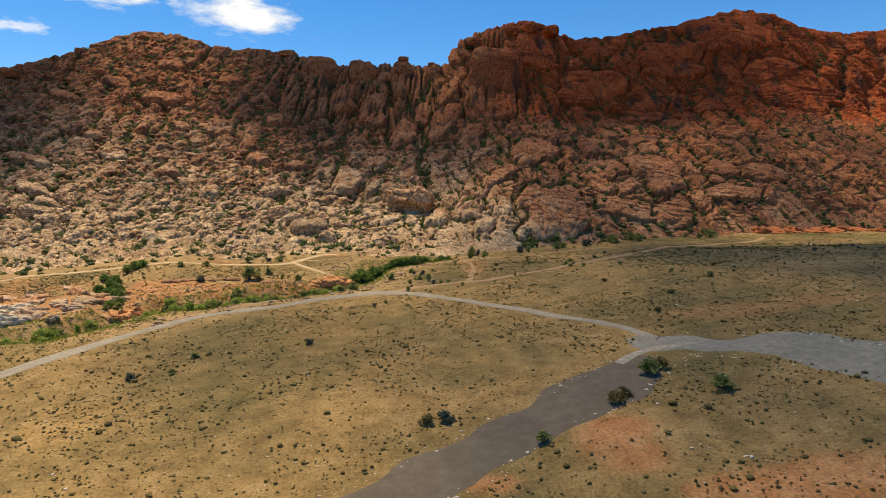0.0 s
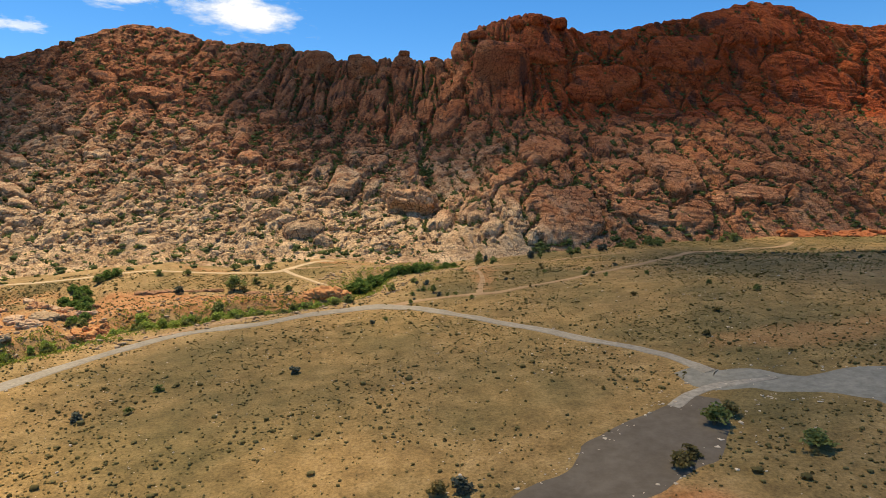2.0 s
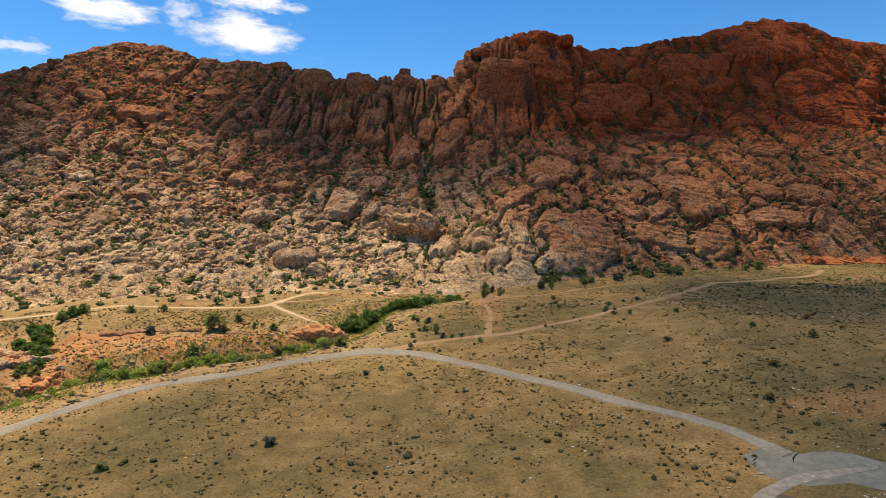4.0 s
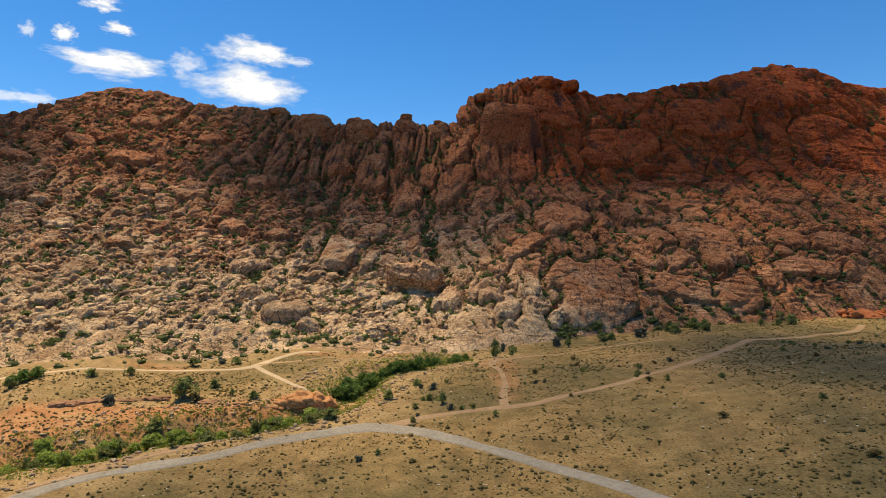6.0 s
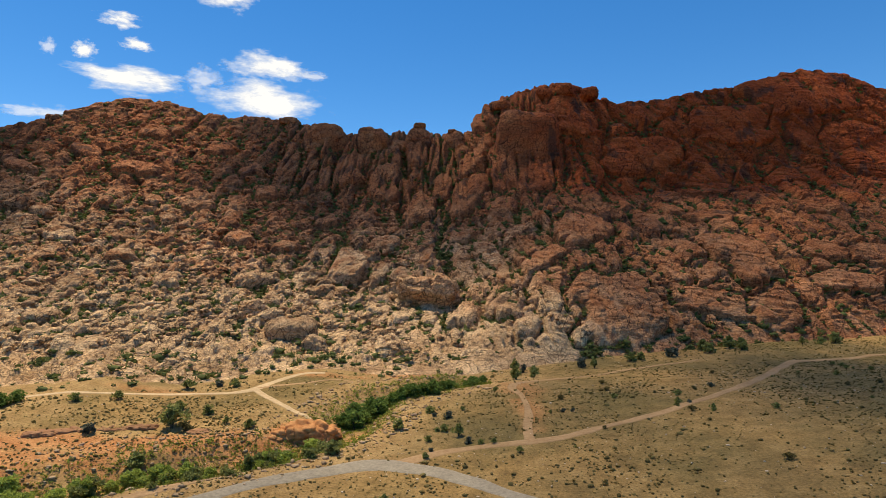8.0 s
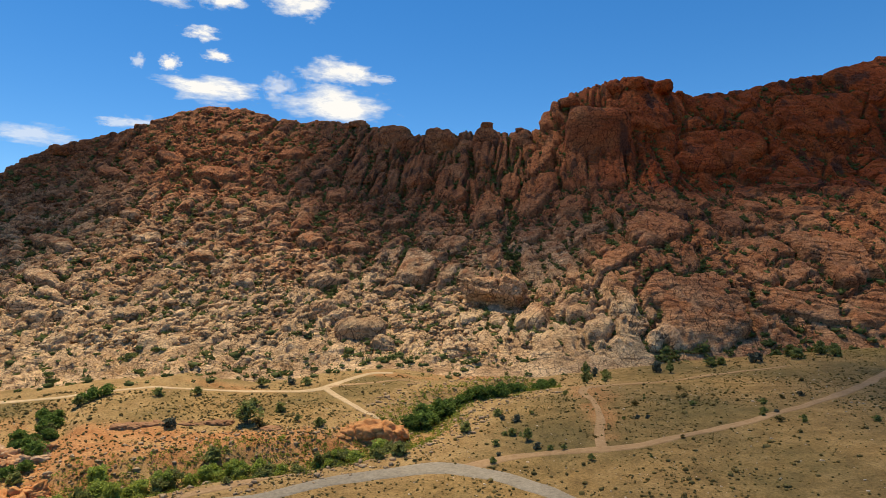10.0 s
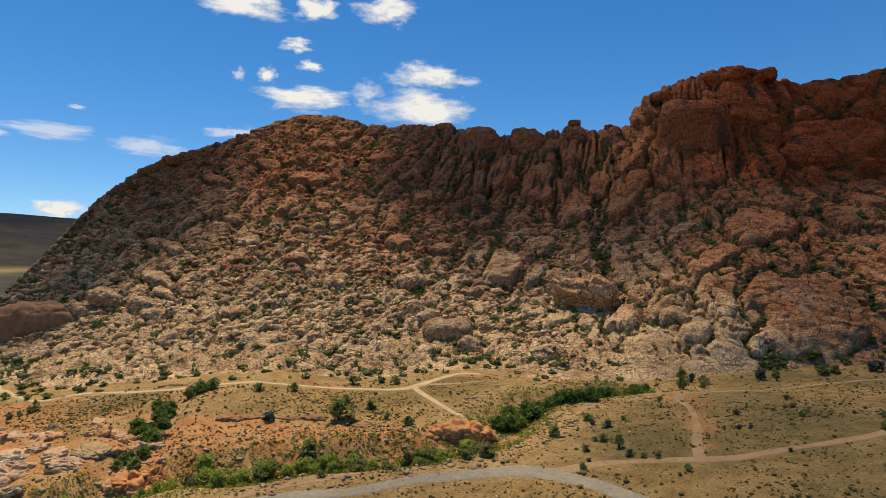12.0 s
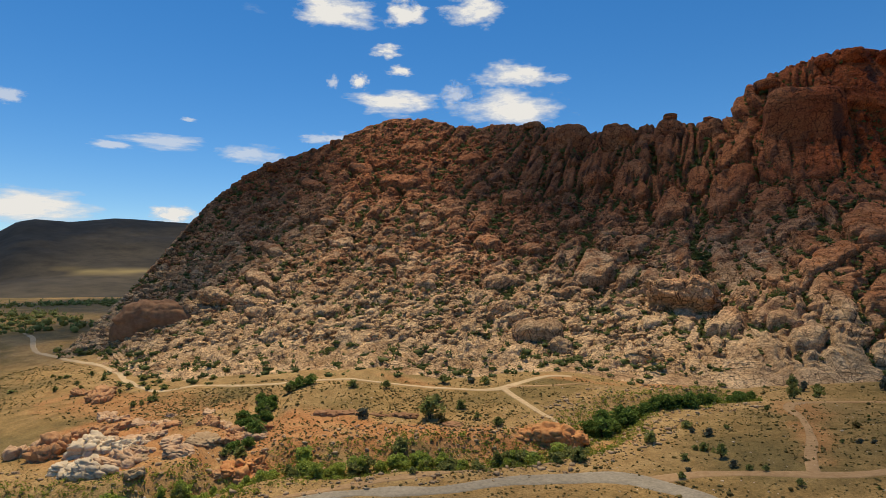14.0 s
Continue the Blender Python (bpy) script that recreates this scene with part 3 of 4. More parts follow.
brows = where(UPPER & (P[:, 0] > 35), blocks, (58.0, 200.0, 46.0), 112, 1.2, 0.6, -14, 1.0, 0.3)


def joints(p, scale, seed, width, turn):
    """Open joints of the rock: 1 along narrow lines, 0 elsewhere."""
    c, s = math.cos(radians(turn)), math.sin(radians(turn))
    q = np.stack([p[:, 0] * c - p[:, 2] * s, p[:, 1], p[:, 0] * s + p[:, 2] * c], 1)
    size = np.array(scale)
    q = q / size + 0.12 * np.stack([fbm(q / (size * 0.5), seed + k, 2) for k in range(3)], 1)
    f1, f2, tag, ox, oz = cells(q, seed)
    return np.exp(-((f2 - f1) * min(scale[0], scale[2]) / (2 * width)) ** 2)


steep_joints = where(RIGHT, joints, (12.0, 150.0, 70.0), 121, 0.8, -32)
upright_joints = where(UPPER & (P[:, 0] < 115), joints, (9.0, 130.0, 60.0), 122, 0.8, 3)
cross_joints = where(FACE, joints, (14.0, 40.0, 12.0), 123, 0.6, -24)
rough = fbm(P / 9.0, 61, 4)
gully = 1 - np.abs(fbm(np.stack([P[:, 0] / 48, P[:, 1] / 160, P[:, 2] / 160], 1), 63, 3))
bedding = value(np.stack([P[:, 0] / 40, P[:, 1] / 40, (P[:, 2] + 0.25 * P[:, 0] + 3 * value(P / 25.0, 78)) / 1.8], 1), 77)
# beds of the sandstone stand out over one another like thin eaves
lay = (P[:, 2] + 0.16 * P[:, 0] + 5 * value(P / 40.0, 78) + 1.2 * value(P / 9.0, 79)) / 3.4
eaves = (1 - (lay - np.floor(lay))) ** 1.6 * smoothstep(-0.5, 0.5, value(P / 14.0, 80)) * (0.5 + 0.8 * hash3(np.floor(lay), np.floor(lay) * 0, np.floor(lay) * 0, 81)[0])
rubble = smoothstep(-0.35, 0.45, value(P / 38.0, 82) + 0.5 * value(P / 15.0, 83))
REDTOP = smoothstep(40, 110, P[:, 0])
field = (0.4 + 0.5 * rubble) * crumb + (1.1 + 0.8 * rubble) * small + (3.2 - 0.8 * rubble) * middle + 3.0 * large - 1.4 * cross_joints
mass = 2.2 * large + 3.0 * slabs + (1.1 + 0.7 * rubble) * plates + 1.4 * rubble * small + 0.8 * rubble * crumb - 2.6 * steep_joints - 1.3 * cross_joints
cliff = 10.0 * pillars + 4.0 * ribs + (0.4 + 1.2 * rubble) * small + 0.6 * rubble * crumb - 3.6 * upright_joints
crown = 7.0 * brows + 2.6 * slabs + 1.2 * plates + 0.9 * rubble * small - 2.4 * steep_joints
cliff = cliff * (1 - REDTOP) + crown * REDTOP
D = field * (1 - WR) + mass * WR
D = D * (1 - HIGH) + cliff * HIGH
D = D * (1 - 0.8 * APRON) - 5.0 * smoothstep(0.75, 1.0, gully) * smoothstep(0.1, 0.4, vv)
LEVEL = blurred(D.reshape(NU, NT), 24).ravel()
for forms in (FORMS_HIGH, FORMS_RIGHT, FORMS_MIDDLE, FORMS_SLOPE, FORMS_LEFT):
    D = stand_out(P, D, forms, LEVEL)
skin = (P[:, 2] + 0.12 * P[:, 0] + 2.2 * value(P / 16.0, 87) + 0.5 * value(P / 5.0, 88)) / 0.85
D = D + APRON * (1.3 * (1 - (skin - np.floor(skin))) ** 1.5 + 2.6 * blocks(P, (9.0, 14.0, 4.5), 109, 0.5, 0.7, -16) - 2.0)
D = D + 0.5 * rough + 0.3 * bedding * (0.4 + WR + 1.6 * APRON) + 0.8 * eaves * (0.25 + 0.8 * WR + 1.0 * APRON)
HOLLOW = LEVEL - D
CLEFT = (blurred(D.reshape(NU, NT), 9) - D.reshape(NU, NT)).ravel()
crest_fade = 1 - 0.35 * smoothstep(0.95, 1.0, vv)
P = P + nrm * ((D - LEVEL) * crest_fade * smoothstep(0.0, 0.06, vv))[:, None]
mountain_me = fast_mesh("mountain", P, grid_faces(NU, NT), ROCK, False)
# soil in the hollows; also darkens the clefts in place of their shade
EARTH_SHADE = smoothstep(0.2, 1.6, CLEFT + 0.25 * HOLLOW + 0.8 * value(P / 6.0, 84)) * (1 - APRON) * (0.35 + 0.65 * smoothstep(0.25, 0.7, nrm[:, 2] + 0.2 * rough)) * (1 - 0.6 * WR)
EARTH_SHADE = np.maximum(EARTH_SHADE, 0.55 * APRON * smoothstep(0.25, 0.6, value(P / 9.0, 85) + 0.4 * value(P / 3.5, 86)))
earth_shade_att = mountain_me.attributes.new("earth_shade", "FLOAT", "POINT")
earth_shade_att.data.foreach_set("value", EARTH_SHADE.astype(np.float32))
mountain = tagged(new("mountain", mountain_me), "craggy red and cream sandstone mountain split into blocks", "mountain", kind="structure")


# ---- great rocks of the mountain ----
def box_ball(n):
    """A ball as a cube of n x n squares a side: directions (k, 3) and faces."""
    g = np.linspace(-1, 1, n + 1)
    a, b = np.meshgrid(g, g, indexing="ij")
    a, b, one = a.ravel(), b.ravel(), np.ones((n + 1) ** 2)
    sides, faces = [], []
    for k, (p, flip) in enumerate((((a, b, one), 0), ((a, b, -one), 1), ((a, one, b), 1), ((a, -one, b), 0), ((one, a, b), 0), ((-one, a, b), 1))):
        sides.append(np.stack(p, 1))
        f = grid_faces(n + 1, n + 1) + k * (n + 1) ** 2
        faces.append(f[:, ::-1] if flip else f)
    p = np.concatenate(sides)
    key = np.round(p * 1000).astype(int)
    uniq, first, inverse = np.unique(key, axis=0, return_index=True, return_inverse=True)
    return p[first], inverse.ravel()[np.concatenate(faces)]


def rock_mesh(name, size, seed, mat, n=26, power=3.0, carve=1.0, cut=None):
    """A worn block of stone: a rounded box with joints, bedding and knobs."""
    p, f = box_ball(n)
    p = np.tan(p * 0.72) / math.tan(0.72)
    r = (np.abs(p) ** power).sum(1) ** (1 / power)
    p = p / r[:, None] * (np.array(size) / 2)
    out = p / (np.linalg.norm(p, axis=1, keepdims=True) + 1e-9)
    q = p + seed * 37.0
    m = min(size)
    d = 0.14 * m * fbm(q / (m * 0.8), seed, 3)
    d += carve * 0.20 * m * (blocks(q, (m * 0.8, m * 0.8, m * 0.55), seed + 5, 0.03 * m, 0.6, 15) - 0.6)
    d += (0.4 + carve) * 0.045 * m * (blocks(q, (m * 0.24, m * 0.24, m * 0.16), seed + 6, 0.015 * m, 0.6, 22) - 0.6)
    d += 0.012 * m * value(np.stack([q[:, 0] / m, q[:, 1] / m, (q[:, 2] + 0.25 * q[:, 0]) / (m * 0.06)], 1), seed + 9)
    p = p + out * d[:, None]
    if cut:
        p = cut(p)
    return fast_mesh(name, p, f, mat, False)


def rock(name, x, y, z, w, d, h, seed, label="", turn=0, lean=0, tip=0, power=4.0, n=30, mat=None, parent=None, carve=1.0, cut=None):
    ob = new(name, rock_mesh(name, (w, d, h), seed, mat or ROCK, n, power, carve, cut))
    ob.matrix_world = pose(x, y + (0.3 * d if parent else 0), z - (0.1 * h if parent else 0), tip, lean, turn)
    if parent:
        ob.parent = parent
    if label:
        tagged(ob, label)
    return ob


def undercut(p):
    """Hollow out the lower front."""
    low = smoothstep(0.0, -6.0, p[:, 2]) * smoothstep(2.0, -8.0, p[:, 1])
    p = p.copy()
    p[:, 1] += 9.0 * low
    return p


rock("rock_butte", -322, 334, 28, 50, 28, 38, 1, "massive brown sandstone block with a shaded front", 38, 12, 8, 3.6, 40, mat=BROWN_ROCK, parent=mountain, carve=0.4)
rock("rock_dome", -93, 362, 28, 24, 16, 22, 51, "pale domed boulder at the foot of the slope", 8, 6, 6, 3.6, 34, parent=mountain, carve=0.25)
rock("rock_dome", -78, 352, 24, 10, 9, 13, 52, "", 0, -4, 0, 3.6, 20, parent=mountain, carve=0.3)
rock("overhang_block", -31, 410, 46, 40, 26, 22, 59, "overhanging sandstone ledge with a dark hollow", 0, 6, -22, 3.0, 44, parent=mountain, carve=0.9, cut=undercut)
rock("cliff_tower", 42, 580, 156, 54, 36, 104, 73, "sheer red cliff face streaked with black varnish", 0, 4, -4, 4.6, 48, parent=mountain, carve=0.2)
# rounded rocks piled at the foot of the slope
for i, (x, y, z, w, d, h, lean) in enumerate([(-301, 346, 36, 24, 14, 13, 20), (-292, 354, 45, 20, 13, 11, 24), (-247, 340, 33, 18, 14, 17, -4), (-235, 347, 37, 15, 12, 13, 0), (-262, 350, 42, 14, 12, 9, 10), (-168, 340, 25, 17, 11, 15, -36), (-176, 346, 28, 18, 10, 14, -36), (-160, 336, 22, 12, 10, 9, -20)]):
    rock("rounded_boulder", x, y, z, w, d, h, 20 + i, "", 14 + 4 * i, lean, 0, 3.4, 28, parent=mountain, carve=0.9)
for i, (x, y, z, w, d, h, lean) in enumerate([(-109, 370, 33, 24, 12, 11, -28), (-121, 378, 37, 24, 11, 10, -30), (-137, 358, 31, 15, 11, 11, -18), (-42, 352, 23, 15, 10, 8, 4)]):
    rock("rock_fin", x, y, z, w, d, h, 40 + i, "", 10, lean, -8, 3.4, 28, parent=mountain, carve=1.0)
for i, (x, y, w, d, h) in enumerate([(-236, 290, 46, 14, 7), (-196, 318, 18, 10, 8), (-188, 318, 12, 9, 7), (-214, 312, 30, 10, 5)]):
    rock("slickrock_slab", x, y, float(land(x, y)) + 2.0 + (y - 285) * 0.12, w, d, h, 60 + i, "", 22, -6, -6, 3.0, 26, parent=mountain, carve=0.6)
# rounded knobs of the crest
for i, (x, y, z, w, d, h) in enumerate([(-136, 612, 175, 36, 26, 42), (-94, 614, 174, 30, 26, 40), (-49, 612, 172, 26, 22, 46), (-18, 614, 169, 21, 20, 42), (-68, 616, 163, 20, 20, 40)]):
    rock("crest_dome", x, y, z, w, d, h, 95 + i, "", 0, 4 - i, -8, 3.2, 30, parent=mountain, carve=0.4)
for i, (x, y, z, r) in enumerate([(-176, 636, 203, 8), (-205, 642, 201, 6), (-300, 636, 215, 8), (-322, 624, 215, 9), (-365, 582, 192, 8), (-394, 518, 160, 9), (-49, 616, 192, 6), (-20, 618, 187, 4), (84, 620, 224, 14), (104, 622, 222, 12), (62, 620, 221, 12), (24, 618, 211, 10)]):
    rock("skyline_stone", x, y, z, r * 2.0, r * 1.4, r, 130 + i, "", 30 * i, 0, 0, 3.4, 10, parent=mountain, carve=0.8)

# ---- boulders strewn over the slopes ----
rng = np.random.default_rng(4)
SURF = P.reshape(NU, NT, 3)


def pick_on_slope(count, keep):
    """Random places on the mountain's face: points, and the slope's parameter."""
    out = []
    while len(out) < count:
        i, j = int(rng.integers(0, NU)), int(rng.integers(10, NV - 4))
        p = SURF[i, j]
        if HOLLOW[i * NT + j] > -0.8 and APRON[i * NT + j] < 0.25 and keep(p, v[j]):
            out.append(p.copy())
    return np.array(out)


def stone_shape(seed):
    """An angular block: the hull of a few points on a squarish lump."""
    r = np.random.default_rng(seed + 40)
    bm = bmesh.new()
    for k in range(13):
        d = r.normal(size=3)
        d /= (np.abs(d) ** 5).sum() ** 0.2
        bm.verts.new(d * (0.5, 0.42, 0.40) * r.uniform(0.82, 1.05))
    bmesh.ops.convex_hull(bm, input=bm.verts)
    bmesh.ops.delete(bm, geom=[q for q in bm.verts if not q.link_faces], context="VERTS")
    me = bpy.data.meshes.new("boulder")
    bm.to_mesh(me)
    bm.free()
    me.materials.append(ROCK)
    return me


STONES = [stone_shape(i) for i in range(8)]


def left_field(p, t):
    dens = 0.9 if p[0] < -40 else 0.12
    return -390 < p[0] < 250 and 0.05 < t < 0.95 and rng.random() < dens * (1.1 - 0.4 * t)


near_spots = pick_on_slope(300, lambda p, t: -290 < p[0] < -10 and 0.03 < t < 0.36)
for p in near_spots:
    ob = new("boulder", STONES[int(rng.integers(0, 8))])
    size = float(np.clip(rng.lognormal(0.75, 0.45), 1.2, 5.0))
    ob.matrix_world = pose(p[0], p[1], p[2] + 0.1 * size, *rng.uniform(-25, 25, 2), rng.uniform(0, 360)) @ Matrix.Diagonal((size * rng.uniform(0.9, 1.5), size, size * rng.uniform(0.7, 1.1), 1))
    ob.parent = mountain


def strew(name, shapes, spots, sizes, mat, label, category, flat=1.0, sink=0.1, parent=None, kind="stuff"):
    """Many small copies of a few shapes, joined into one mesh."""
    data = []
    for me in shapes:
        co = np.zeros(len(me.vertices) * 3, np.float32)
        me.vertices.foreach_get("co", co)
        data.append((co.reshape(-1, 3), np.array([tuple(q.vertices) for q in me.polygons])))
    vs, fs, base = [], [], 0
    for p, s in zip(spots, sizes):
        co, f = data[int(rng.integers(0, len(data)))]
        a = rng.uniform(0, 2 * math.pi)
        c, sn = math.cos(a), math.sin(a)
        w = s * rng.uniform(0.8, 1.35)
        q = np.stack([(co[:, 0] * c - co[:, 1] * sn) * w, (co[:, 0] * sn + co[:, 1] * c) * s, co[:, 2] * s * flat * rng.uniform(0.75, 1.2)], 1)
        vs.append(q + p + (0, 0, sink * s))
        fs.append(f + base)
        base += len(co)
    ob = new(name, fast_mesh(name, np.concatenate(vs), np.concatenate(fs), mat, False))
    tagged(ob, label, category, kind=kind)
    if parent:
        ob.parent = parent
    return ob


spots = pick_on_slope(12500, left_field)
strew("boulder_field", STONES, spots, np.clip(rng.lognormal(0.80, 0.48, len(spots)), 0.9, 7.5), ROCK, "strewn angular sandstone boulders on the mountain slope", "boulders", 1.05, 0.12)

# ---- outcrops along the wash ----
def outcrop(name, label, x0, y0, pieces, seed):
    """A group of worn rocks; pieces: piece name, count, place, spread, size, height, material."""
    top = tagged(new(name), label, "rock outcrop")
    top.location = (x0, y0, float(land(x0, y0)))
    r = np.random.default_rng(seed)
    for piece, count, (px, py), (sx, sy), (w0, w1), tall, mats in pieces:
        for k in range(count):
            x, y, w = px + r.normal(0, sx), py + r.normal(0, sy), r.uniform(w0, w1)
            h = w * tall * r.uniform(0.75, 1.25)
            ob = rock(piece, 0, 0, 0, w, w * r.uniform(0.6, 0.9), h, seed + 11 * k + len(top.children), "", 0, 0, 0, 5.0, 20, mat=mats[k % len(mats)], carve=2.2)
            ob.matrix_world = pose(x - x0, y - y0, float(land(x, y)) - 0.08 * h - top.location.z, r.uniform(-18, 18), r.uniform(-18, 18), r.uniform(0, 360))
            ob.parent = top
    return top


outcrop("white_outcrop", "bleached white sandstone outcrop with cracked domes", -164, 192, [
    ("white_dome", 8, (-171, 199), (4, 2.5), (7, 12), 0.5, (WHITE_ROCK,)),
    ("white_dome", 8, (-160, 186), (5, 2), (6, 10), 0.45, (GREY_ROCK, WHITE_ROCK)),
    ("pink_block", 22, (-160, 200), (11, 8), (5, 10), 0.35, (PINK_ROCK, TAN_ROCK))], 160)
outcrop("red_outcrop", "jagged red sandstone outcrop beside the white rocks", -182, 194, [
    ("red_fin", 9, (-182, 190), (4, 3), (4, 8), 1.2, (RED_ROCK, PINK_ROCK)),
    ("red_fin", 4, (-186, 206), (3, 3), (5, 9), 0.8, (RED_ROCK,)),
    ("red_block", 5, (-232, 243), (7, 4), (5, 11), 0.6, (RED_ROCK,)),
    ("pink_block", 16, (-178, 214), (12, 7), (4, 11), 0.3, (PINK_ROCK, RED_ROCK))], 190)
outcrop("red_ledge", "low red sandstone ledges at the cliff foot", 270, 418, [
    ("ledge_block", 14, (262, 415), (22, 4), (8, 18), 0.35, (RED_LEDGE,))], 260)
outcrop("orange_outcrop", "broken orange sandstone blocks on the bank of the wash", -128, 210, [
    ("orange_block", 9, (-127, 209), (4, 3), (4, 8), 0.6, (ORANGE_ROCK, RED_ROCK)),
    ("orange_block", 9, (-145, 228), (6, 4), (4, 9), 0.4, (PINK_ROCK, RED_ROCK)),
    ("red_block", 7, (-152, 222), (5, 4), (3, 7), 0.7, (RED_ROCK,))], 230)
ledge = tagged(new("orange_ledge"), "rounded orange sandstone ledge undercut by the wash", "rock outcrop")
ledge.location = (-57, 258, float(land(-57, 258)))
for i, (x, y, w, d, h) in enumerate([(-54, 249, 13, 9, 7), (-60, 246, 8, 7, 5), (-48, 251, 8, 7, 5), (-62, 244, 6, 5, 3)]):
    ob = rock("ledge_rock", 0, 0, 0, w, d, h, 180 + i, "", 0, 0, 0, 3.4, 22, mat=ORANGE_ROCK, carve=1.3)
    ob.matrix_world = pose(x + 54, y - 248, 0.1 * h, 0, 4, 20)
    ob.parent = ledge
bank = tagged(new("wash_bank"), "low undercut ledge of brown rock above the wash", "rock outcrop")
bank.location = (-95, 240, float(land(-95, 240)))
for i, (x, y, w) in enumerate([(-126, 243, 9), (-119, 247, 10), (-110, 250, 9), (-103, 253, 8), (-86, 252, 7)]):
    ob = rock("bank_rock", 0, 0, 0, w, 5, 2.4, 190 + i, "", 0, 0, 0, 4.6, 20, mat=BROWN_ROCK, carve=1.8)
    ob.matrix_world = pose(x + 95, y - 240, float(land(x, y)) - bank.location.z - 0.5 - 0.3 * (i % 3), 0, 2, 18)
    ob.parent = bank


# ---- roads, trails and silt ----
def ribbon(name, line, widths, mat, label, category, lift=0.10, ragged=0.5, seed=1, kind="structure"):
    c = smooth_line([(*p, w) for p, w in zip(line, widths)], 1.5)
    t = np.gradient(c[:, :2], axis=0)
    t /= np.linalg.norm(t, axis=1, keepdims=True)
    side = np.stack([-t[:, 1], t[:, 0]], 1)
    k = np.array([-1.12, -1.0, -0.6, -0.2, 0.2, 0.6, 1.0, 1.12])
    wob_l = ragged * fbm(np.stack([np.arange(len(c)) * 0.16, np.zeros(len(c)), np.zeros(len(c))], 1), seed, 3)
    wob_r = ragged * fbm(np.stack([np.arange(len(c)) * 0.16, np.ones(len(c)) * 9, np.zeros(len(c))], 1), seed + 1, 3)
    half = c[:, 2:3] / 2 + np.where(k[None] < 0, wob_l[:, None], wob_r[:, None])
    x = c[:, 0:1] + side[:, 0:1] * k[None] * half
    y = c[:, 1:2] + side[:, 1:2] * k[None] * half
    z = land(x, y) + lift - np.where(np.abs(k) > 1.05, lift + 0.08, 0)[None]
    me = fast_mesh(name, np.stack([x.ravel(), y.ravel(), z.ravel()], 1), grid_faces(len(c), len(k))[:, ::-1], mat)
    return tagged(new(name, me), label, category, kind=kind)


ribbon("road", ROAD, [4, 4, 4, 4, 3.8, 3.8, 3.8, 4.2, 4.6, 5.2, 6, 5, 4.2, 3.8, 3.6, 3.4, 3.2, 2.8, 2.6, 3], GRAVEL, "pale grey gravel track across the plain", "track", 0.14, 0.5, 11)
ribbon("trail", TRAIL, [4, 3.4, 3.2, 3.2, 3, 2.8, 2.8, 3, 4, 3.2, 3, 3, 2.6], DIRT, "worn tan dirt trail leading along the plain", "trail", 0.12, 0.5, 12)
ribbon("trail", FOOTPATH, [3, 3, 3, 2.6, 2.4, 2.4, 2.4, 2.2, 2.0, 1.8, 1.8, 1.8, 1.8, 2.0, 3.4, 2.4, 2.0, 1.6], PALE_DIRT, "pale dirt footpath along the foot of the rocks", "trail", 0.12, 0.4, 13)
ribbon("trail", DOWNPATH, [2.6, 2.0, 1.8, 1.7, 1.4], PALE_DIRT, "pale dirt footpath going down to the wash", "trail", 0.12, 0.4, 14)
ribbon("trail", [(-84, 296), (-71, 306), (-60, 312), (-52, 309)], [2, 1.6, 1.5, 1.3], DIRT, "narrow dirt footpath over the grassy bank", "trail", 0.12, 0.3, 15)
ribbon("trail", [(6, 236), (7, 247), (9, 267), (9, 286), (7, 299), (12, 312), (36, 321), (58, 335), (94, 352)], [3.4, 2.6, 2.0, 2.2, 3.0, 2.4, 2, 2, 1.8], DIRT, "orange dirt footpath climbing to the cliff foot", "trail", 0.12, 0.4, 16)
ribbon("trail", [(-104, 192), (-88, 206), (-80, 212), (-72, 219), (-63, 226), (-51, 232), (-45, 243), (-41, 256), (-36, 262)], [1.6, 2.4, 2.6, 2.6, 2.4, 2.8, 3.4, 3.4, 2], DIRT, "faint tan dirt path beside the gravel track", "trail", 0.12, 0.4, 17)
ribbon("silt_flat", SILT_BED, [2, 8, 12, 12, 12, 13, 13, 14, 16, 16, 12, 8], SILT, "smooth grey-brown silt bed of a dry wash", "dry wash", 0.07, 1.6, 18)
ribbon("gravel_fan", GRAVEL_FAN, [5, 9, 8, 9, 17, 20, 21, 26], FAN, "broad grey gravel fan spreading over the plain", "gravel", 0.045, 2.4, 19)
ribbon("grit_bar", [(38, 121), (43, 125), (49, 128), (55, 129), (62, 129)], [1.2, 2.8, 3.2, 2.4, 1.0], PALE_GRIT, "pale gravel bar at the edge of the silt", "gravel", 0.11, 1.2, 20)


# ---- plants ----
def tuft_mesh(name, mat, n, seed, height=0.6, blade=0.32, flat=False):
    """A small shrub: n leafy facets round a low dome. About one metre across."""
    r = np.random.default_rng(seed)
    vs, fs = [], []
    for i in range(n):
        a, u = r.uniform(0, 2 * math.pi), r.uniform(0, 1) ** 0.5
        el = r.uniform(0.05, 1.0)
        c = np.array([math.cos(a) * 0.42 * u, math.sin(a) * 0.42 * u, height * el * (1 - 0.5 * u * u)])
        d1, d2 = r.normal(size=3), r.normal(size=3)
        d1 /= np.linalg.norm(d1)
        d2 /= np.linalg.norm(d2)
        k = len(vs)
        vs += [c - d1 * blade * 0.5, c + d1 * blade * 0.5, c + d2 * blade * 0.7]
        fs.append((k, k + 1, k + 2))
    return as_mesh(name, vs, fs, mat, False)


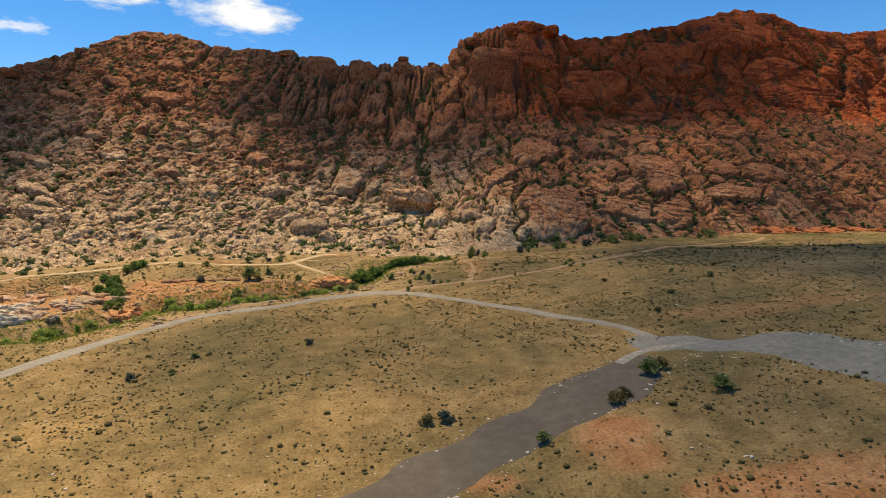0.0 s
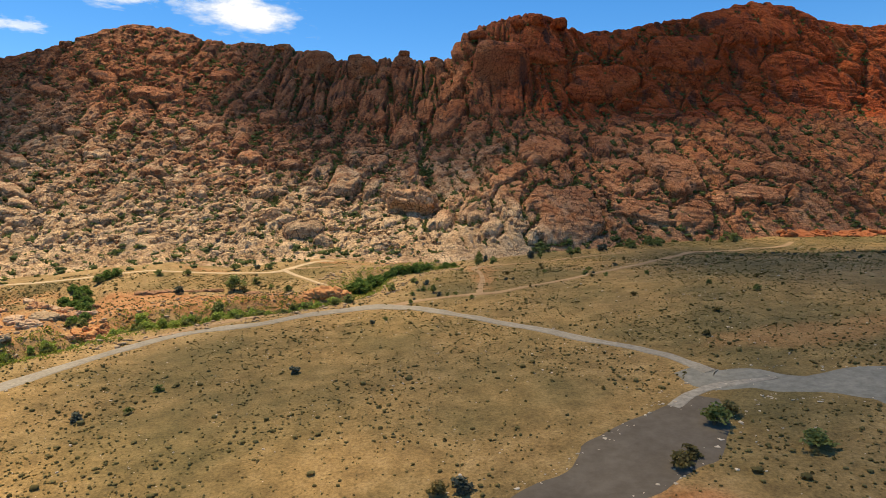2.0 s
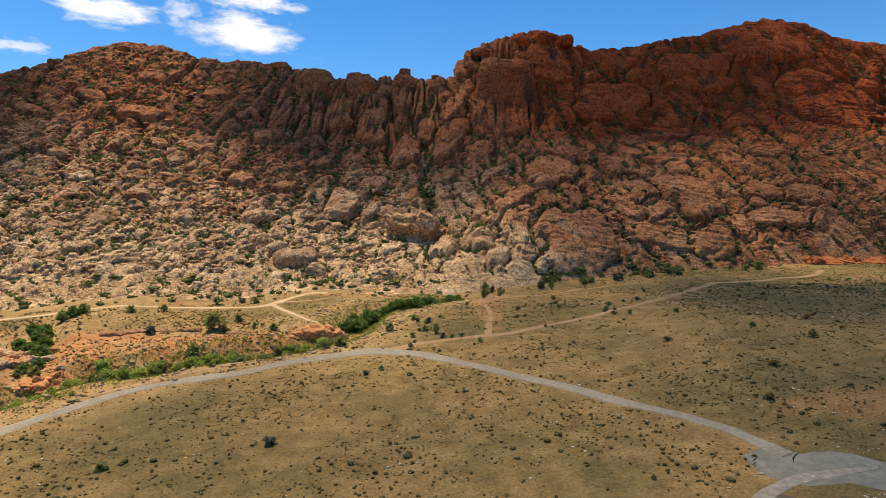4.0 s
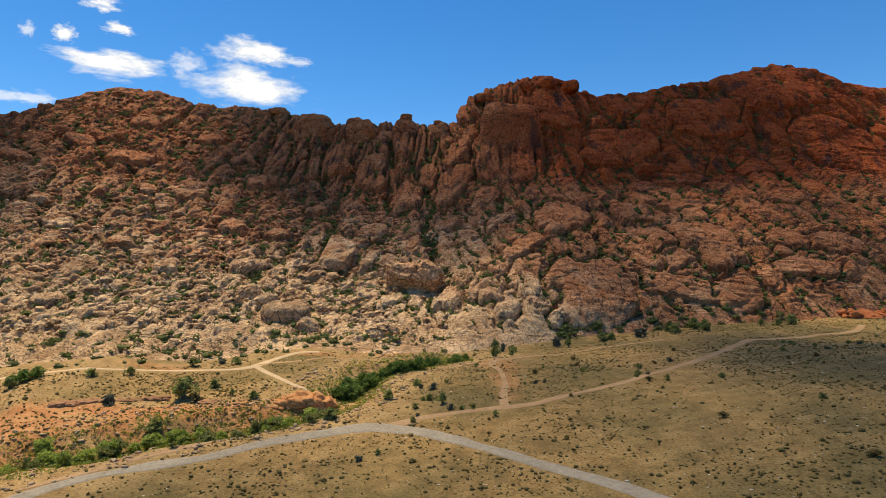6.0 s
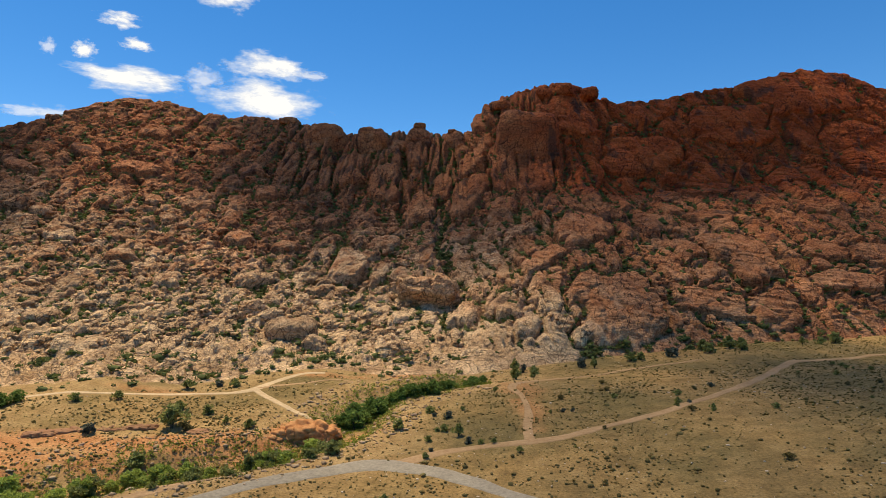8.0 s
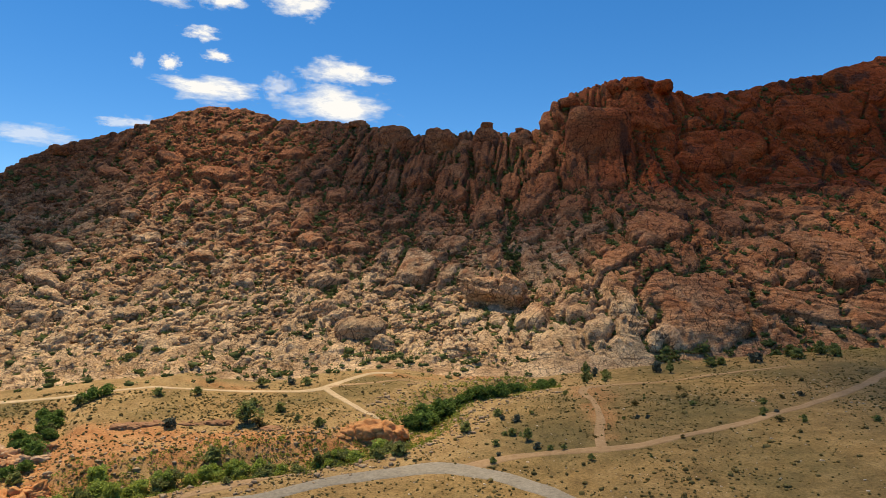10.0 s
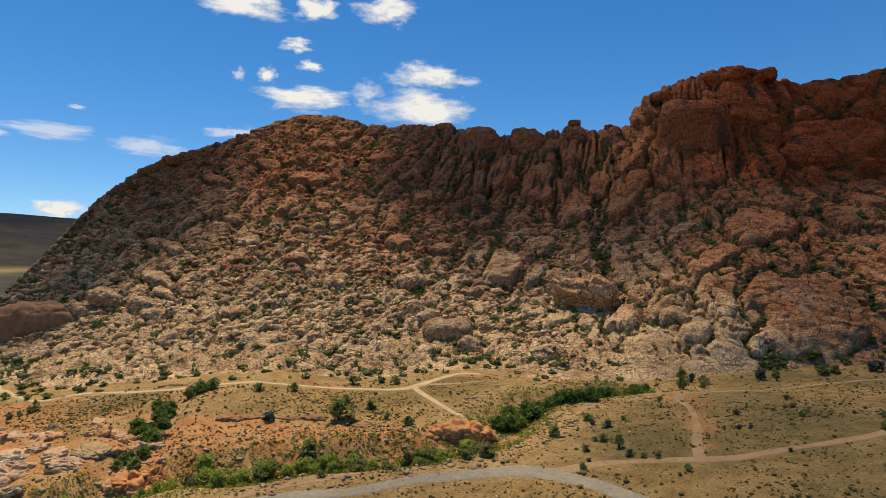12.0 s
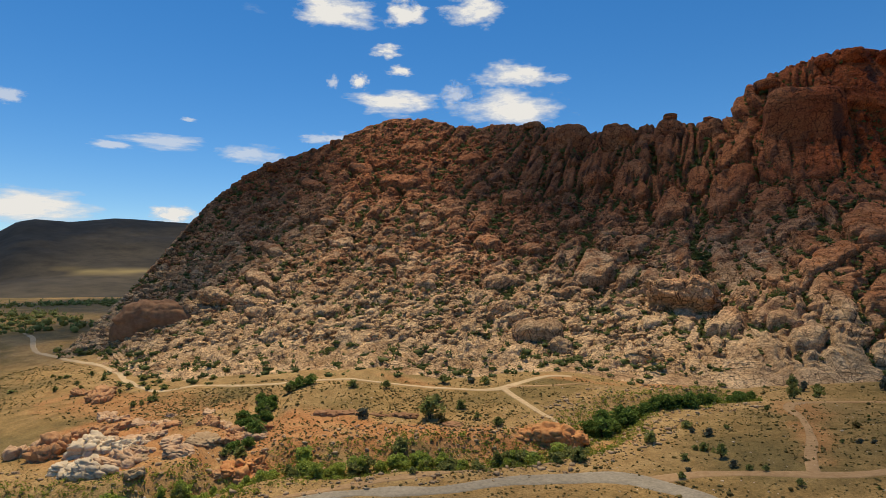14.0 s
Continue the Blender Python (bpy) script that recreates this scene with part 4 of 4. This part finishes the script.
def crown_mesh(name, mat, lobes, leaves, seed, leaf=0.10):
    """A crown about one unit wide and high: uneven lobes of many small leaves with gaps between."""
    r = np.random.default_rng(seed)
    vs, fs = [], []
    for i in range(lobes):
        a, u = r.uniform(0, 2 * math.pi), r.uniform(0.0, 0.36)
        c = np.array([math.cos(a) * u, math.sin(a) * u, r.uniform(0.28, 0.85) - 0.5 * u])
        rad = r.uniform(0.13, 0.24)
        for j in range(leaves):
            d = r.normal(size=3)
            d /= np.linalg.norm(d)
            q = c + d * rad * r.uniform(0.55, 1.1) * np.array([1, 1, 0.85])
            d1, d2 = r.normal(size=3) * leaf * 0.6, r.normal(size=3) * leaf * 0.6
            k = len(vs)
            vs += [q - d1, q + d2, q + d1, q - d2]
            fs.append((k, k + 1, k + 2, k + 3))
    return as_mesh(name, vs, fs, mat, False)


def trunk_mesh(name, seed):
    """A short tapered trunk that forks into limbs; one unit high overall."""
    r = np.random.default_rng(seed)
    bm = bmesh.new()
    for i in range(5):
        a = r.uniform(0, 2 * math.pi)
        top = Vector((math.cos(a) * r.uniform(0.08, 0.3), math.sin(a) * r.uniform(0.08, 0.3), r.uniform(0.45, 0.75)))
        foot = Vector((r.uniform(-0.03, 0.03), r.uniform(-0.03, 0.03), -0.05))
        m = Matrix.Translation((foot + top) / 2) @ (top - foot).to_track_quat("Z", "Y").to_matrix().to_4x4()
        bmesh.ops.create_cone(bm, cap_ends=True, segments=5, radius1=0.03, radius2=0.01, depth=(top - foot).length, matrix=m)
    me = bpy.data.meshes.new(name)
    bm.to_mesh(me)
    bm.free()
    me.materials.append(BARK)
    return me


def plant(kind, mat, lobes, leaves, seed, leaf):
    ob = new(kind)
    ob.location = (0, 0, -900)
    for name, me in (("crown", crown_mesh("crown", mat, lobes, leaves, seed, leaf)), ("trunk", trunk_mesh("trunk", seed))):
        p = new(name, me)
        p.parent = ob
    return ob


def stand(source, x, y, wide, high, label, category, group):
    """One plant of a kind, standing on the ground."""
    ob = copy_thing(source, pose(x, y, float(land(x, y)) - 0.08, 0, 0, rng.uniform(0, 360)))
    ob.scale = (wide, wide, high)
    return tagged(ob, label, category, group)


KINDS = {
    "tree": [plant("cottonwood", GREEN, 24, 48, 300 + i, 0.065) for i in range(3)],
    "grove": [plant("willow", DEEP_GREEN, 22, 46, 340 + i, 0.065) for i in range(3)],
    "bush": [plant("desert_bush", BUSH, 16, 42, 310 + i, 0.07) for i in range(3)],
    "sage": [plant("sage_bush", SAGE, 13, 24, 320 + i, 0.10) for i in range(2)],
    "dead": [plant("twiggy_bush", SHRUB, 13, 22, 330 + i, 0.08) for i in range(2)],
}


def put(kind, x, y, wide, high):
    words = {"tree": ("bright green leafy tree in the wash", "tree", "trees along the wash"),
             "grove": ("dense deep green tree in the hollow of the wash", "tree", "trees along the wash"),
             "bush": ("dark green desert bush on bare ground", "bush", "desert bushes"),
             "sage": ("grey-green sage bush on the plain", "bush", "sage bushes"),
             "dead": ("brown twiggy bush on the plain", "bush", "twiggy bushes")}[kind]
    stand(KINDS[kind][int(rng.integers(0, len(KINDS[kind])))], x, y, wide, high, *words)


# bushes of the plain
for kind, x, y, w, h in [('dead', -8, 100, 4.0, 3.0), ('sage', -4, 100, 4.0, 2.6), ('sage', -46, 160, 3.2, 2.2), ('sage', -89, 137, 4.0, 2.0), ('bush', -78, 152, 3.2, 1.8), ('bush', 42, 113, 6.0, 4.2),
    ('dead', 46, 116, 4.5, 3.0), ('bush', 54, 103, 6.5, 3.0), ('bush', 14, 87, 3.6, 2.6), ('dead', 31, 100, 5.0, 3.0), ('dead', 34, 103, 4, 2.4), ('bush', -50, 247, 5.5, 3.4),
    ('bush', -54, 246, 3.6, 2.6), ('bush', -20, 228, 2.2, 1.8), ('bush', -95, 254, 9.5, 7.0), ('dead', -90, 252, 5.0, 4.0), ('bush', -93, 232, 7.0, 5.0), ('bush', -29, 253, 4.0, 3.6),
    ('bush', -133, 268, 4.4, 3.2), ('bush', -108, 292, 5.6, 3.6), ('bush', -93, 298, 4.6, 3.0), ('sage', -99, 298, 3.4, 2.2), ('bush', 11, 337, 4.5, 6.0), ('bush', 19, 337, 4.5, 3.5),
    ('sage', 15, 338, 4, 4), ('bush', 65, 356, 6.5, 4.5), ('bush', 70, 358, 5, 4), ('bush', 106, 379, 7.5, 6.0), ('bush', 119, 380, 7.5, 7.0), ('bush', 175, 389, 7, 6.5),
    ('bush', 168, 388, 5, 4.5), ('bush', 57, 275, 3.0, 2.0), ('bush', -100, 269, 4.5, 3.0), ('bush', -21, 269, 4, 2.4), ('sage', -15, 262, 3.5, 2.2), ('bush', -79, 140, 2.6, 1.6),
    ('bush', -27, 205, 2.0, 1.5), ('sage', -31, 202, 2.2, 1.5), ('bush', -44, 235, 6.0, 3.6), ('bush', -49, 233, 4.5, 2.8), ('bush', -20, 240, 2.5, 2.0), ('bush', -74, 221, 5.0, 2.6),
    ('bush', -66, 223, 3.0, 2.0), ('bush', -80, 214, 2.6, 1.8), ('bush', -12, 244, 4.0, 3.6), ('bush', -3, 235, 2.0, 1.6), ('bush', -16, 249, 3, 2.4), ('bush', -90, 267, 4.0, 3.4),
    ('sage', -114, 245, 4.0, 3.5), ('bush', -73, 256, 4, 3), ('bush', -81, 259, 3, 2.4), ('bush', -123, 275, 4.2, 3.0), ('bush', -156, 275, 3.0, 2.0), ('bush', 10, 321, 5.0, 5.5),
    ('bush', 18, 326, 4.5, 3.5), ('sage', 41, 347, 4.5, 5.5), ('bush', 46, 344, 4.0, 4.5), ('sage', 86, 365, 7.0, 5.0), ('bush', 105, 369, 7.5, 5.5), ('bush', 121, 371, 7.0, 6.5),
    ('bush', 157, 385, 4.5, 4.0), ('dead', 60, 159, 3.0, 2.0), ('dead', 71, 178, 3.4, 1.8), ('bush', 93, 199, 3.0, 2.2), ('dead', 57, 210, 2.8, 1.8), ('bush', 85, 216, 2.4, 1.6),
    ('dead', 102, 217, 3, 2.0), ('bush', 74, 248, 2.5, 1.7), ('dead', 21, 279, 3, 1.8), ('dead', 38, 289, 3, 1.8)]:
    put(kind, x, y, w, h)
for i in range(80):
    x = rng.uniform(-20, 230)
    w = rng.uniform(1.0, 2.8)
    put(("bush", "sage", "dead", "bush")[i % 4], x, rng.uniform(225, 300) + 0.22 * x, w, w * 0.7)
# green trees in clumps along the wash
for x, y, spread, count in [(-139, 179, 3.5, 9), (-129, 190, 4, 13), (-124, 199, 3.5, 10), (-118, 207, 3, 9), (-110, 213, 4, 15), (-100, 219, 4, 13), (-91, 227, 2.6, 7), (-83, 230, 2.6, 9), (-75, 232, 2.6, 5), (-65, 237, 2.4, 9), (-60, 240, 2.2, 7), (-52, 249, 1.8, 4), (-150, 168, 4, 8)]:
    for i in range(count):
        high = rng.uniform(2.4, 5.2)
        put("tree" if rng.random() < 0.75 else "bush", x + rng.normal(0, spread), y + rng.normal(0, spread * 0.7), high * rng.uniform(0.8, 1.25), high)
grove = smooth_line([(-47, 271), (-43, 284), (-33, 289), (-23, 297), (-12, 310), (-4, 321)], 0.5)
for i in range(44):
    u = i / 43
    p = grove[int(u * (len(grove) - 1))]
    high = rng.uniform(4.0, 7.0) * (1.05 - 0.45 * u)
    put("grove", p[0] + rng.normal(0, 1.8), p[1] + rng.normal(0, 2.4), high * rng.uniform(0.95, 1.4), high)
side = smooth_line(SIDE_WASH, 1.0)
for i in range(26):
    p = side[int(rng.uniform(0.25, 0.99) * (len(side) - 1))]
    high = rng.uniform(2.5, 4.8)
    put("grove" if rng.random() < 0.7 else "bush", p[0] + rng.normal(0, 2.4), p[1] + rng.normal(0, 2.0), high * 1.3, high)
for i in range(26):
    put("bush", rng.uniform(-300, -200), rng.uniform(232, 272), rng.uniform(2, 5), rng.uniform(1.5, 3.0))

# small shrubs of the plain


def clump_mesh(name, mat, seed):
    """A compact rounded shrublet: a knobbly low dome with a few sprigs."""
    bm = bmesh.new()
    bmesh.ops.create_icosphere(bm, subdivisions=1, radius=0.5)
    r = np.random.default_rng(seed)
    for q in bm.verts:
        q.co *= r.uniform(0.65, 1.15)
        q.co.z = q.co.z * 0.62 + 0.22
    bmesh.ops.triangulate(bm, faces=bm.faces)
    spare = [f for f in bm.faces if r.random() < 0.3 or f.calc_center_median().z < 0]
    bmesh.ops.delete(bm, geom=spare, context="FACES")
    me = bpy.data.meshes.new(name)
    bm.to_mesh(me)
    bm.free()
    me.materials.append(mat)
    return me


def shrub_mesh(name, mat, seed):
    """A knobbly shrub with sprigs standing out of it."""
    bm = bmesh.new()
    bm.from_mesh(clump_mesh(name, mat, seed))
    r = np.random.default_rng(seed + 1)
    for i in range(9):
        c = Vector(r.uniform(-0.45, 0.45, 2).tolist() + [r.uniform(0.2, 0.7)])
        bm.faces.new([bm.verts.new(c + Vector(r.normal(0, 0.16, 3))) for _ in range(3)])
    me = bpy.data.meshes.new(name)
    bm.to_mesh(me)
    bm.free()
    me.materials.append(mat)
    return me


TUFTS = [clump_mesh("tuft", SHRUB, 400 + i) for i in range(6)]
GRASS_TUFTS = [tuft_mesh("tuft", GRASS, 11, 440 + i, 0.7, 0.3) for i in range(4)]


def scatter_plain(count, x0, x1, y0, y1, keep):
    out = []
    while len(out) < count:
        n = count * 2
        x, y = rng.uniform(x0, x1, n), rng.uniform(y0, y1, n)
        ok = keep(x, y)
        out += list(zip(x[ok], y[ok]))
    xy = np.array(out[:count])
    return np.stack([xy[:, 0], xy[:, 1], land(xy[:, 0], xy[:, 1])], 1)


PATHS = [smooth_line(l, 6.0) for l in (ROAD, TRAIL, FOOTPATH, DOWNPATH)]
SILT_LINE = smooth_line(SILT_BED + GRAVEL_FAN[2:], 8.0)


def open_ground(x, y):
    ok = line_distance(x, y, SILT_LINE)[0] > 8.5
    for l in PATHS:
        ok &= line_distance(x, y, l)[0] > 2.6
    clump = value(flat3(x, y, 22.0), 91) + 0.5 * value(flat3(x, y, 6.0), 92)
    base_y = np.interp(x, [p[0] for p in BASE], [p[1] for p in BASE])
    return ok & (y < base_y - 3) & (rng.random(len(x)) < 0.55 + 0.5 * clump)


spots = scatter_plain(62000, -200, 320, 25, 410, open_ground)
strew("scrub", TUFTS, spots, np.clip(rng.lognormal(-0.85, 0.45, len(spots)), 0.28, 1.8), SHRUB, "low dry olive-brown scrub dotting the plain", "scrub", 1.0, -0.02)
spots = scatter_plain(5000, -150, 150, -90, 25, open_ground)
strew("scrub", TUFTS, spots, np.clip(rng.lognormal(-0.85, 0.45, len(spots)), 0.28, 1.8), SHRUB, "low dry olive-brown scrub dotting the plain", "scrub", 1.0, -0.02)
spots = scatter_plain(4200, -340, -60, 215, 300, open_ground)
strew("scrub", TUFTS, spots, np.clip(rng.lognormal(-0.5, 0.35, len(spots)), 0.35, 2.0), SHRUB, "low dark scrub on the tan bank above the wash", "scrub", 1.0, -0.02)
spots = scatter_plain(4200, -200, 230, 25, 380, open_ground)
strew("pebbles", STONES[::2], spots, np.clip(rng.lognormal(-1.1, 0.4, len(spots)), 0.15, 1.0), WHITE_ROCK, "scattered pale stones on the desert ground", "stones", 0.7, 0.05)
spots = scatter_plain(420, -30, 120, 50, 165, lambda x, y: (np.abs(line_distance(x, y, SILT_LINE)[0] - 7.5) < 1.4) | (line_distance(x, y, [(38, 121), (49, 128), (62, 129)])[0] < 2.0 * rng.random(len(x))) | (line_distance(x, y, [(36, 82), (43, 80), (52, 73)])[0] < 1.4 * rng.random(len(x))))
strew("pebbles", STONES[::2], spots, np.clip(rng.lognormal(-1.0, 0.5, len(spots)), 0.15, 1.1), WHITE_ROCK, "pale stones edging the silt bed", "stones", 0.6, 0.05)
spots = scatter_plain(7500, -200, 0, 150, 330, lambda x, y: line_distance(x, y, WASH)[0] < 9 + 7 * rng.random(len(x)))
strew("wash_grass", GRASS_TUFTS, spots, np.clip(rng.lognormal(0.2, 0.35, len(spots)), 0.5, 3.0), GRASS, "yellow-green grass and weeds along the wash", "grass", 1.0, -0.02)
spots = scatter_plain(2200, -190, 0, 160, 330, lambda x, y: (line_distance(x, y, WASH)[0] < 22) & (y > 195 + 0.1 * x))
strew("wash_stones", STONES[::2], spots, np.clip(rng.lognormal(-0.45, 0.5, len(spots)), 0.25, 2.4), TAN_ROCK, "broken orange and pale rocks along the wash banks", "stones", 0.75, 0.1)

# shrubs in the clefts of the mountain
hollow = (CLEFT + 0.25 * HOLLOW).reshape(NU, NT)
flatness = nrm.reshape(NU, NT, 3)[:, :, 2]
spots = []
while len(spots) < 20000:
    i, j = int(rng.integers(4, NU - 4)), int(rng.integers(12, NV - 6))
    p = SURF[i, j]
    want = (0.55 if p[0] < -10 else 0.28) * (0.12 if v[j] < 0.16 and p[0] < 40 else 1)
    clump = 0.55 * noise.noise(Vector((p[0] / 11, p[1] / 11, p[2] / 9)))
    if p[0] < 420 and hollow[i, j] > 0.9 - 1.5 * clump and rng.random() < want * (0.55 + 1.2 * max(clump, 0)) * (1.2 - 0.5 * v[j]):
        spots.append(SURF[i, j].copy())
spots = np.array(spots)
bare = np.argwhere((APRON.reshape(NU, NT)[:, :NV] > 0.6) & (v[None] > 0.03))
spots = np.concatenate([spots, np.array([SURF[i, j] for i, j in bare[rng.integers(0, len(bare), 280)]])])
tuft_big = [shrub_mesh("tuft", MESQUITE, 420 + i) for i in range(6)]
strew("mountain_scrub", tuft_big, spots, np.clip(rng.lognormal(0.82, 0.42, len(spots)), 1.0, 5.0), MESQUITE, "dark green shrubs growing in the clefts of the rock", "scrub", 0.9, 0.0)


# ---- distance ----
def far_hills():
    az = np.radians(np.linspace(38, 84, 150))
    dist = np.linspace(700, 3100, 60)
    crest = np.interp(np.degrees(az), [38, 46, 50.5, 53.9, 57, 59.4, 60.5, 61.8, 70, 84], [250, 255, 268, 275, 258, 264, 250, 205, 150, 90])
    a, d = np.meshgrid(az, dist, indexing="ij")
    x, y = -10 - np.sin(a) * d, 83 + np.cos(a) * d
    k = smoothstep(900, 2700, d) ** 1.5
    rel = fbm(np.stack([x.ravel() / 300, y.ravel() / 300, np.zeros(x.size)], 1), 201, 5).reshape(x.shape)
    z = 6 + k * crest[:, None] + rel * (4 + 26 * k * (1 - k) * 2) - 40 * smoothstep(2750, 3100, d)
    # cloud shade over the hills is put into this dark base colour
    m = plain_material("cloud_shaded_scrubland", (0.04, 0.032, 0.022), (0.085, 0.068, 0.045), 0.02, 0.95, 0.5)
    nt = m.node_tree
    X, Y, Z = xyz(nt)
    # strip of dry grass, its yellow painted as if in sun
    sunlit_band = math_node(nt, "SUBTRACT", 1.0, math_node(nt, "DIVIDE", math_node(nt, "ABSOLUTE", math_node(nt, "SUBTRACT", Z, 70.0)), 14.0), True)
    sunlit_band = math_node(nt, "MULTIPLY", sunlit_band, ramp(nt, noise_at(nt, 0.0022, 3), [(0.47, (0, 0, 0)), (0.55, (1, 1, 1))]))
    sock = nt.nodes["Principled BSDF"].inputs["Base Color"]
    old = sock.links[0].from_socket
    nt.links.new(mix(nt, sunlit_band, old, (0.30, 0.22, 0.09)), sock)
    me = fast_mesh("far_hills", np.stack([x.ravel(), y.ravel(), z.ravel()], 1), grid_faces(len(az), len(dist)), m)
    return tagged(new("far_hills", me), "flat-topped brown hills on the horizon, coloured dark as under cloud shade", "hills", kind="structure")


far_hills()
spots = scatter_plain(900, -900, -350, 300, 900, lambda x, y: value(flat3(x, y, 70.0), 301) > -0.1)
strew("far_woods", tuft_big, spots, rng.uniform(4, 9, len(spots)), BUSH, "dark green trees on the valley floor", "woods", 1.0, 0.0)


def cloud_material(seed):
    m = bpy.data.materials.new("cloud_glow")
    m.use_nodes = True
    nt = m.node_tree
    nt.nodes.remove(nt.nodes["Principled BSDF"])
    coord = nt.nodes.new("ShaderNodeTexCoord").outputs["Object"]
    r = node(nt, "ShaderNodeVectorMath")
    r.operation = "LENGTH"
    nt.links.new(coord, r.inputs[0])
    oi = nt.nodes.new("ShaderNodeObjectInfo")
    shift = node(nt, "ShaderNodeVectorMath")
    shift.operation = "ADD"
    nt.links.new(coord, shift.inputs[0])
    nt.links.new(math_node(nt, "MULTIPLY", oi.outputs["Random"], 40.0), shift.inputs[1])
    n = node(nt, "ShaderNodeTexNoise", Scale=1.5, Detail=7.0, Roughness=0.6)
    nt.links.new(shift.outputs[0], n.inputs["Vector"])
    edge = math_node(nt, "SUBTRACT", math_node(nt, "ADD", 1.0, math_node(nt, "MULTIPLY", math_node(nt, "SUBTRACT", n.outputs["Fac"], 0.5), 1.9)), r.outputs["Value"])
    return m, nt, math_node(nt, "DIVIDE", math_node(nt, "SUBTRACT", edge, 0.10), 0.55, True), n.outputs["Fac"]


def cloud_look(thick):
    m, nt, alpha, n = cloud_material(1)
    # sunlit white and bluish rims are emitted colour, the clouds glow by themselves
    em = node(nt, "ShaderNodeEmission", Strength=1.0)
    nt.links.new(ramp(nt, alpha, [(0.0, (0.62, 0.72, 0.85)), (0.6, (0.90, 0.92, 0.93)), (1.0, (1.0, 1.0, 0.98))]), em.inputs["Color"])
    clear = node(nt, "ShaderNodeBsdfTransparent")
    ms = node(nt, "ShaderNodeMixShader")
    nt.links.new(math_node(nt, "MULTIPLY", alpha, thick), ms.inputs[0])
    nt.links.new(clear.outputs[0], ms.inputs[1])
    nt.links.new(em.outputs[0], ms.inputs[2])
    nt.links.new(ms.outputs[0], nt.nodes["Material Output"].inputs["Surface"])
    return m


CLOUD, WISP = cloud_look(1.0), cloud_look(0.55)


def cloud_disc(mat):
    bm = bmesh.new()
    bmesh.ops.create_grid(bm, x_segments=12, y_segments=12, size=1.6)
    for q in bm.verts:
        q.co.z = 0.15 * (1 - min(1.0, q.co.x ** 2 + q.co.y ** 2))
    me = bpy.data.meshes.new("cloud")
    bm.to_mesh(me)
    bm.free()
    me.materials.append(mat)
    return me


CLOUD_ME, WISP_ME = cloud_disc(CLOUD), cloud_disc(WISP)


def cloud(az, el, w, h, me=None, dist=4200):
    a, e = radians(az), radians(el)
    eye = Vector((-10, 60, 56))
    at = eye + Vector((-math.sin(a) * math.cos(e), math.cos(a) * math.cos(e), math.sin(e))) * dist
    ob = new("cloud", me or CLOUD_ME)
    ob.matrix_world = look(at, eye) @ Matrix.Rotation(math.pi, 4, "Y") @ Matrix.Diagonal((radians(w) * dist / 2, radians(h) * dist / 2, 40, 1))
    tagged(ob, "white fair-weather cloud in a blue sky" if me is None else "thin wispy white cloud in a blue sky", "cloud", "clouds")


for q in [(18.2, 15.6, 11.5, 4.2), (18.6, 18.6, 7.8, 3.0), (29.4, 16.2, 9.5, 2.7), (30.4, 20.7, 3.8, 1.5), (32.9, 18.0, 2.0, 1.6), (29.2, 19.0, 2.7, 1.2), (35.4, 23.6, 9.0, 3.4), (28.7, 23.8, 4.6, 2.6), (21.9, 24.2, 7.0, 3.4), (42.5, 25.4, 8.0, 2.6), (59.5, 5.6, 12.5, 3.4), (49.1, 5.4, 4.4, 1.8)]:
    cloud(*q)
for q in [(23.8, 17.0, 3.4, 2.2), (50.1, 11.5, 8.5, 1.5), (54.0, 10.9, 4.5, 0.9), (42.6, 11.0, 6.5, 1.9), (61.1, 13.8, 3.0, 1.4), (37.0, 12.7, 3.5, 1.0), (14.2, 18.0, 3.0, 1.0), (35.4, 17.8, 1.4, 1.3), (48.0, 13.6, 1.6, 0.5), (35.0, 12.8, 4.0, 1.2)]:
    cloud(*q, WISP_ME)


def added_shade_cloud(x, y, z, rx, ry, me, height=1900):
    """A cloud sheet added overhead, out of view, to throw shade round the place x, y, z."""
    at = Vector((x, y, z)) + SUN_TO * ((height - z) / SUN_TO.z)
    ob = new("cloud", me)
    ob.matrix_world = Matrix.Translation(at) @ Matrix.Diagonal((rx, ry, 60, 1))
    tagged(ob, "unseen cloud sheet added overhead to cast shade", "cloud", "clouds")


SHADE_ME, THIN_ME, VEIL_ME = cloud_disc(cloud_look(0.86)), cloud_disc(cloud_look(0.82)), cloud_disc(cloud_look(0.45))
# unseen shade casters, set and sized wherever rock or plain should be darker
added_shade_cloud(230, 590, 150, 300, 170, SHADE_ME)
added_shade_cloud(-125, 600, 180, 200, 110, SHADE_ME)
added_shade_cloud(-60, 490, 100, 160, 90, VEIL_ME)
added_shade_cloud(165, 150, 15, 290, 400, THIN_ME)
added_shade_cloud(80, 60, 10, 130, 100, VEIL_ME)
added_shade_cloud(-435, 510, 110, 180, 320, SHADE_ME)
added_shade_cloud(-2000, 1500, 150, 1000, 1300, SHADE_ME)
added_shade_cloud(-740, 660, 40, 360, 480, SHADE_ME)
for source in sum(KINDS.values(), []):
    for o in (*source.children, source):
        bpy.data.objects.remove(o)
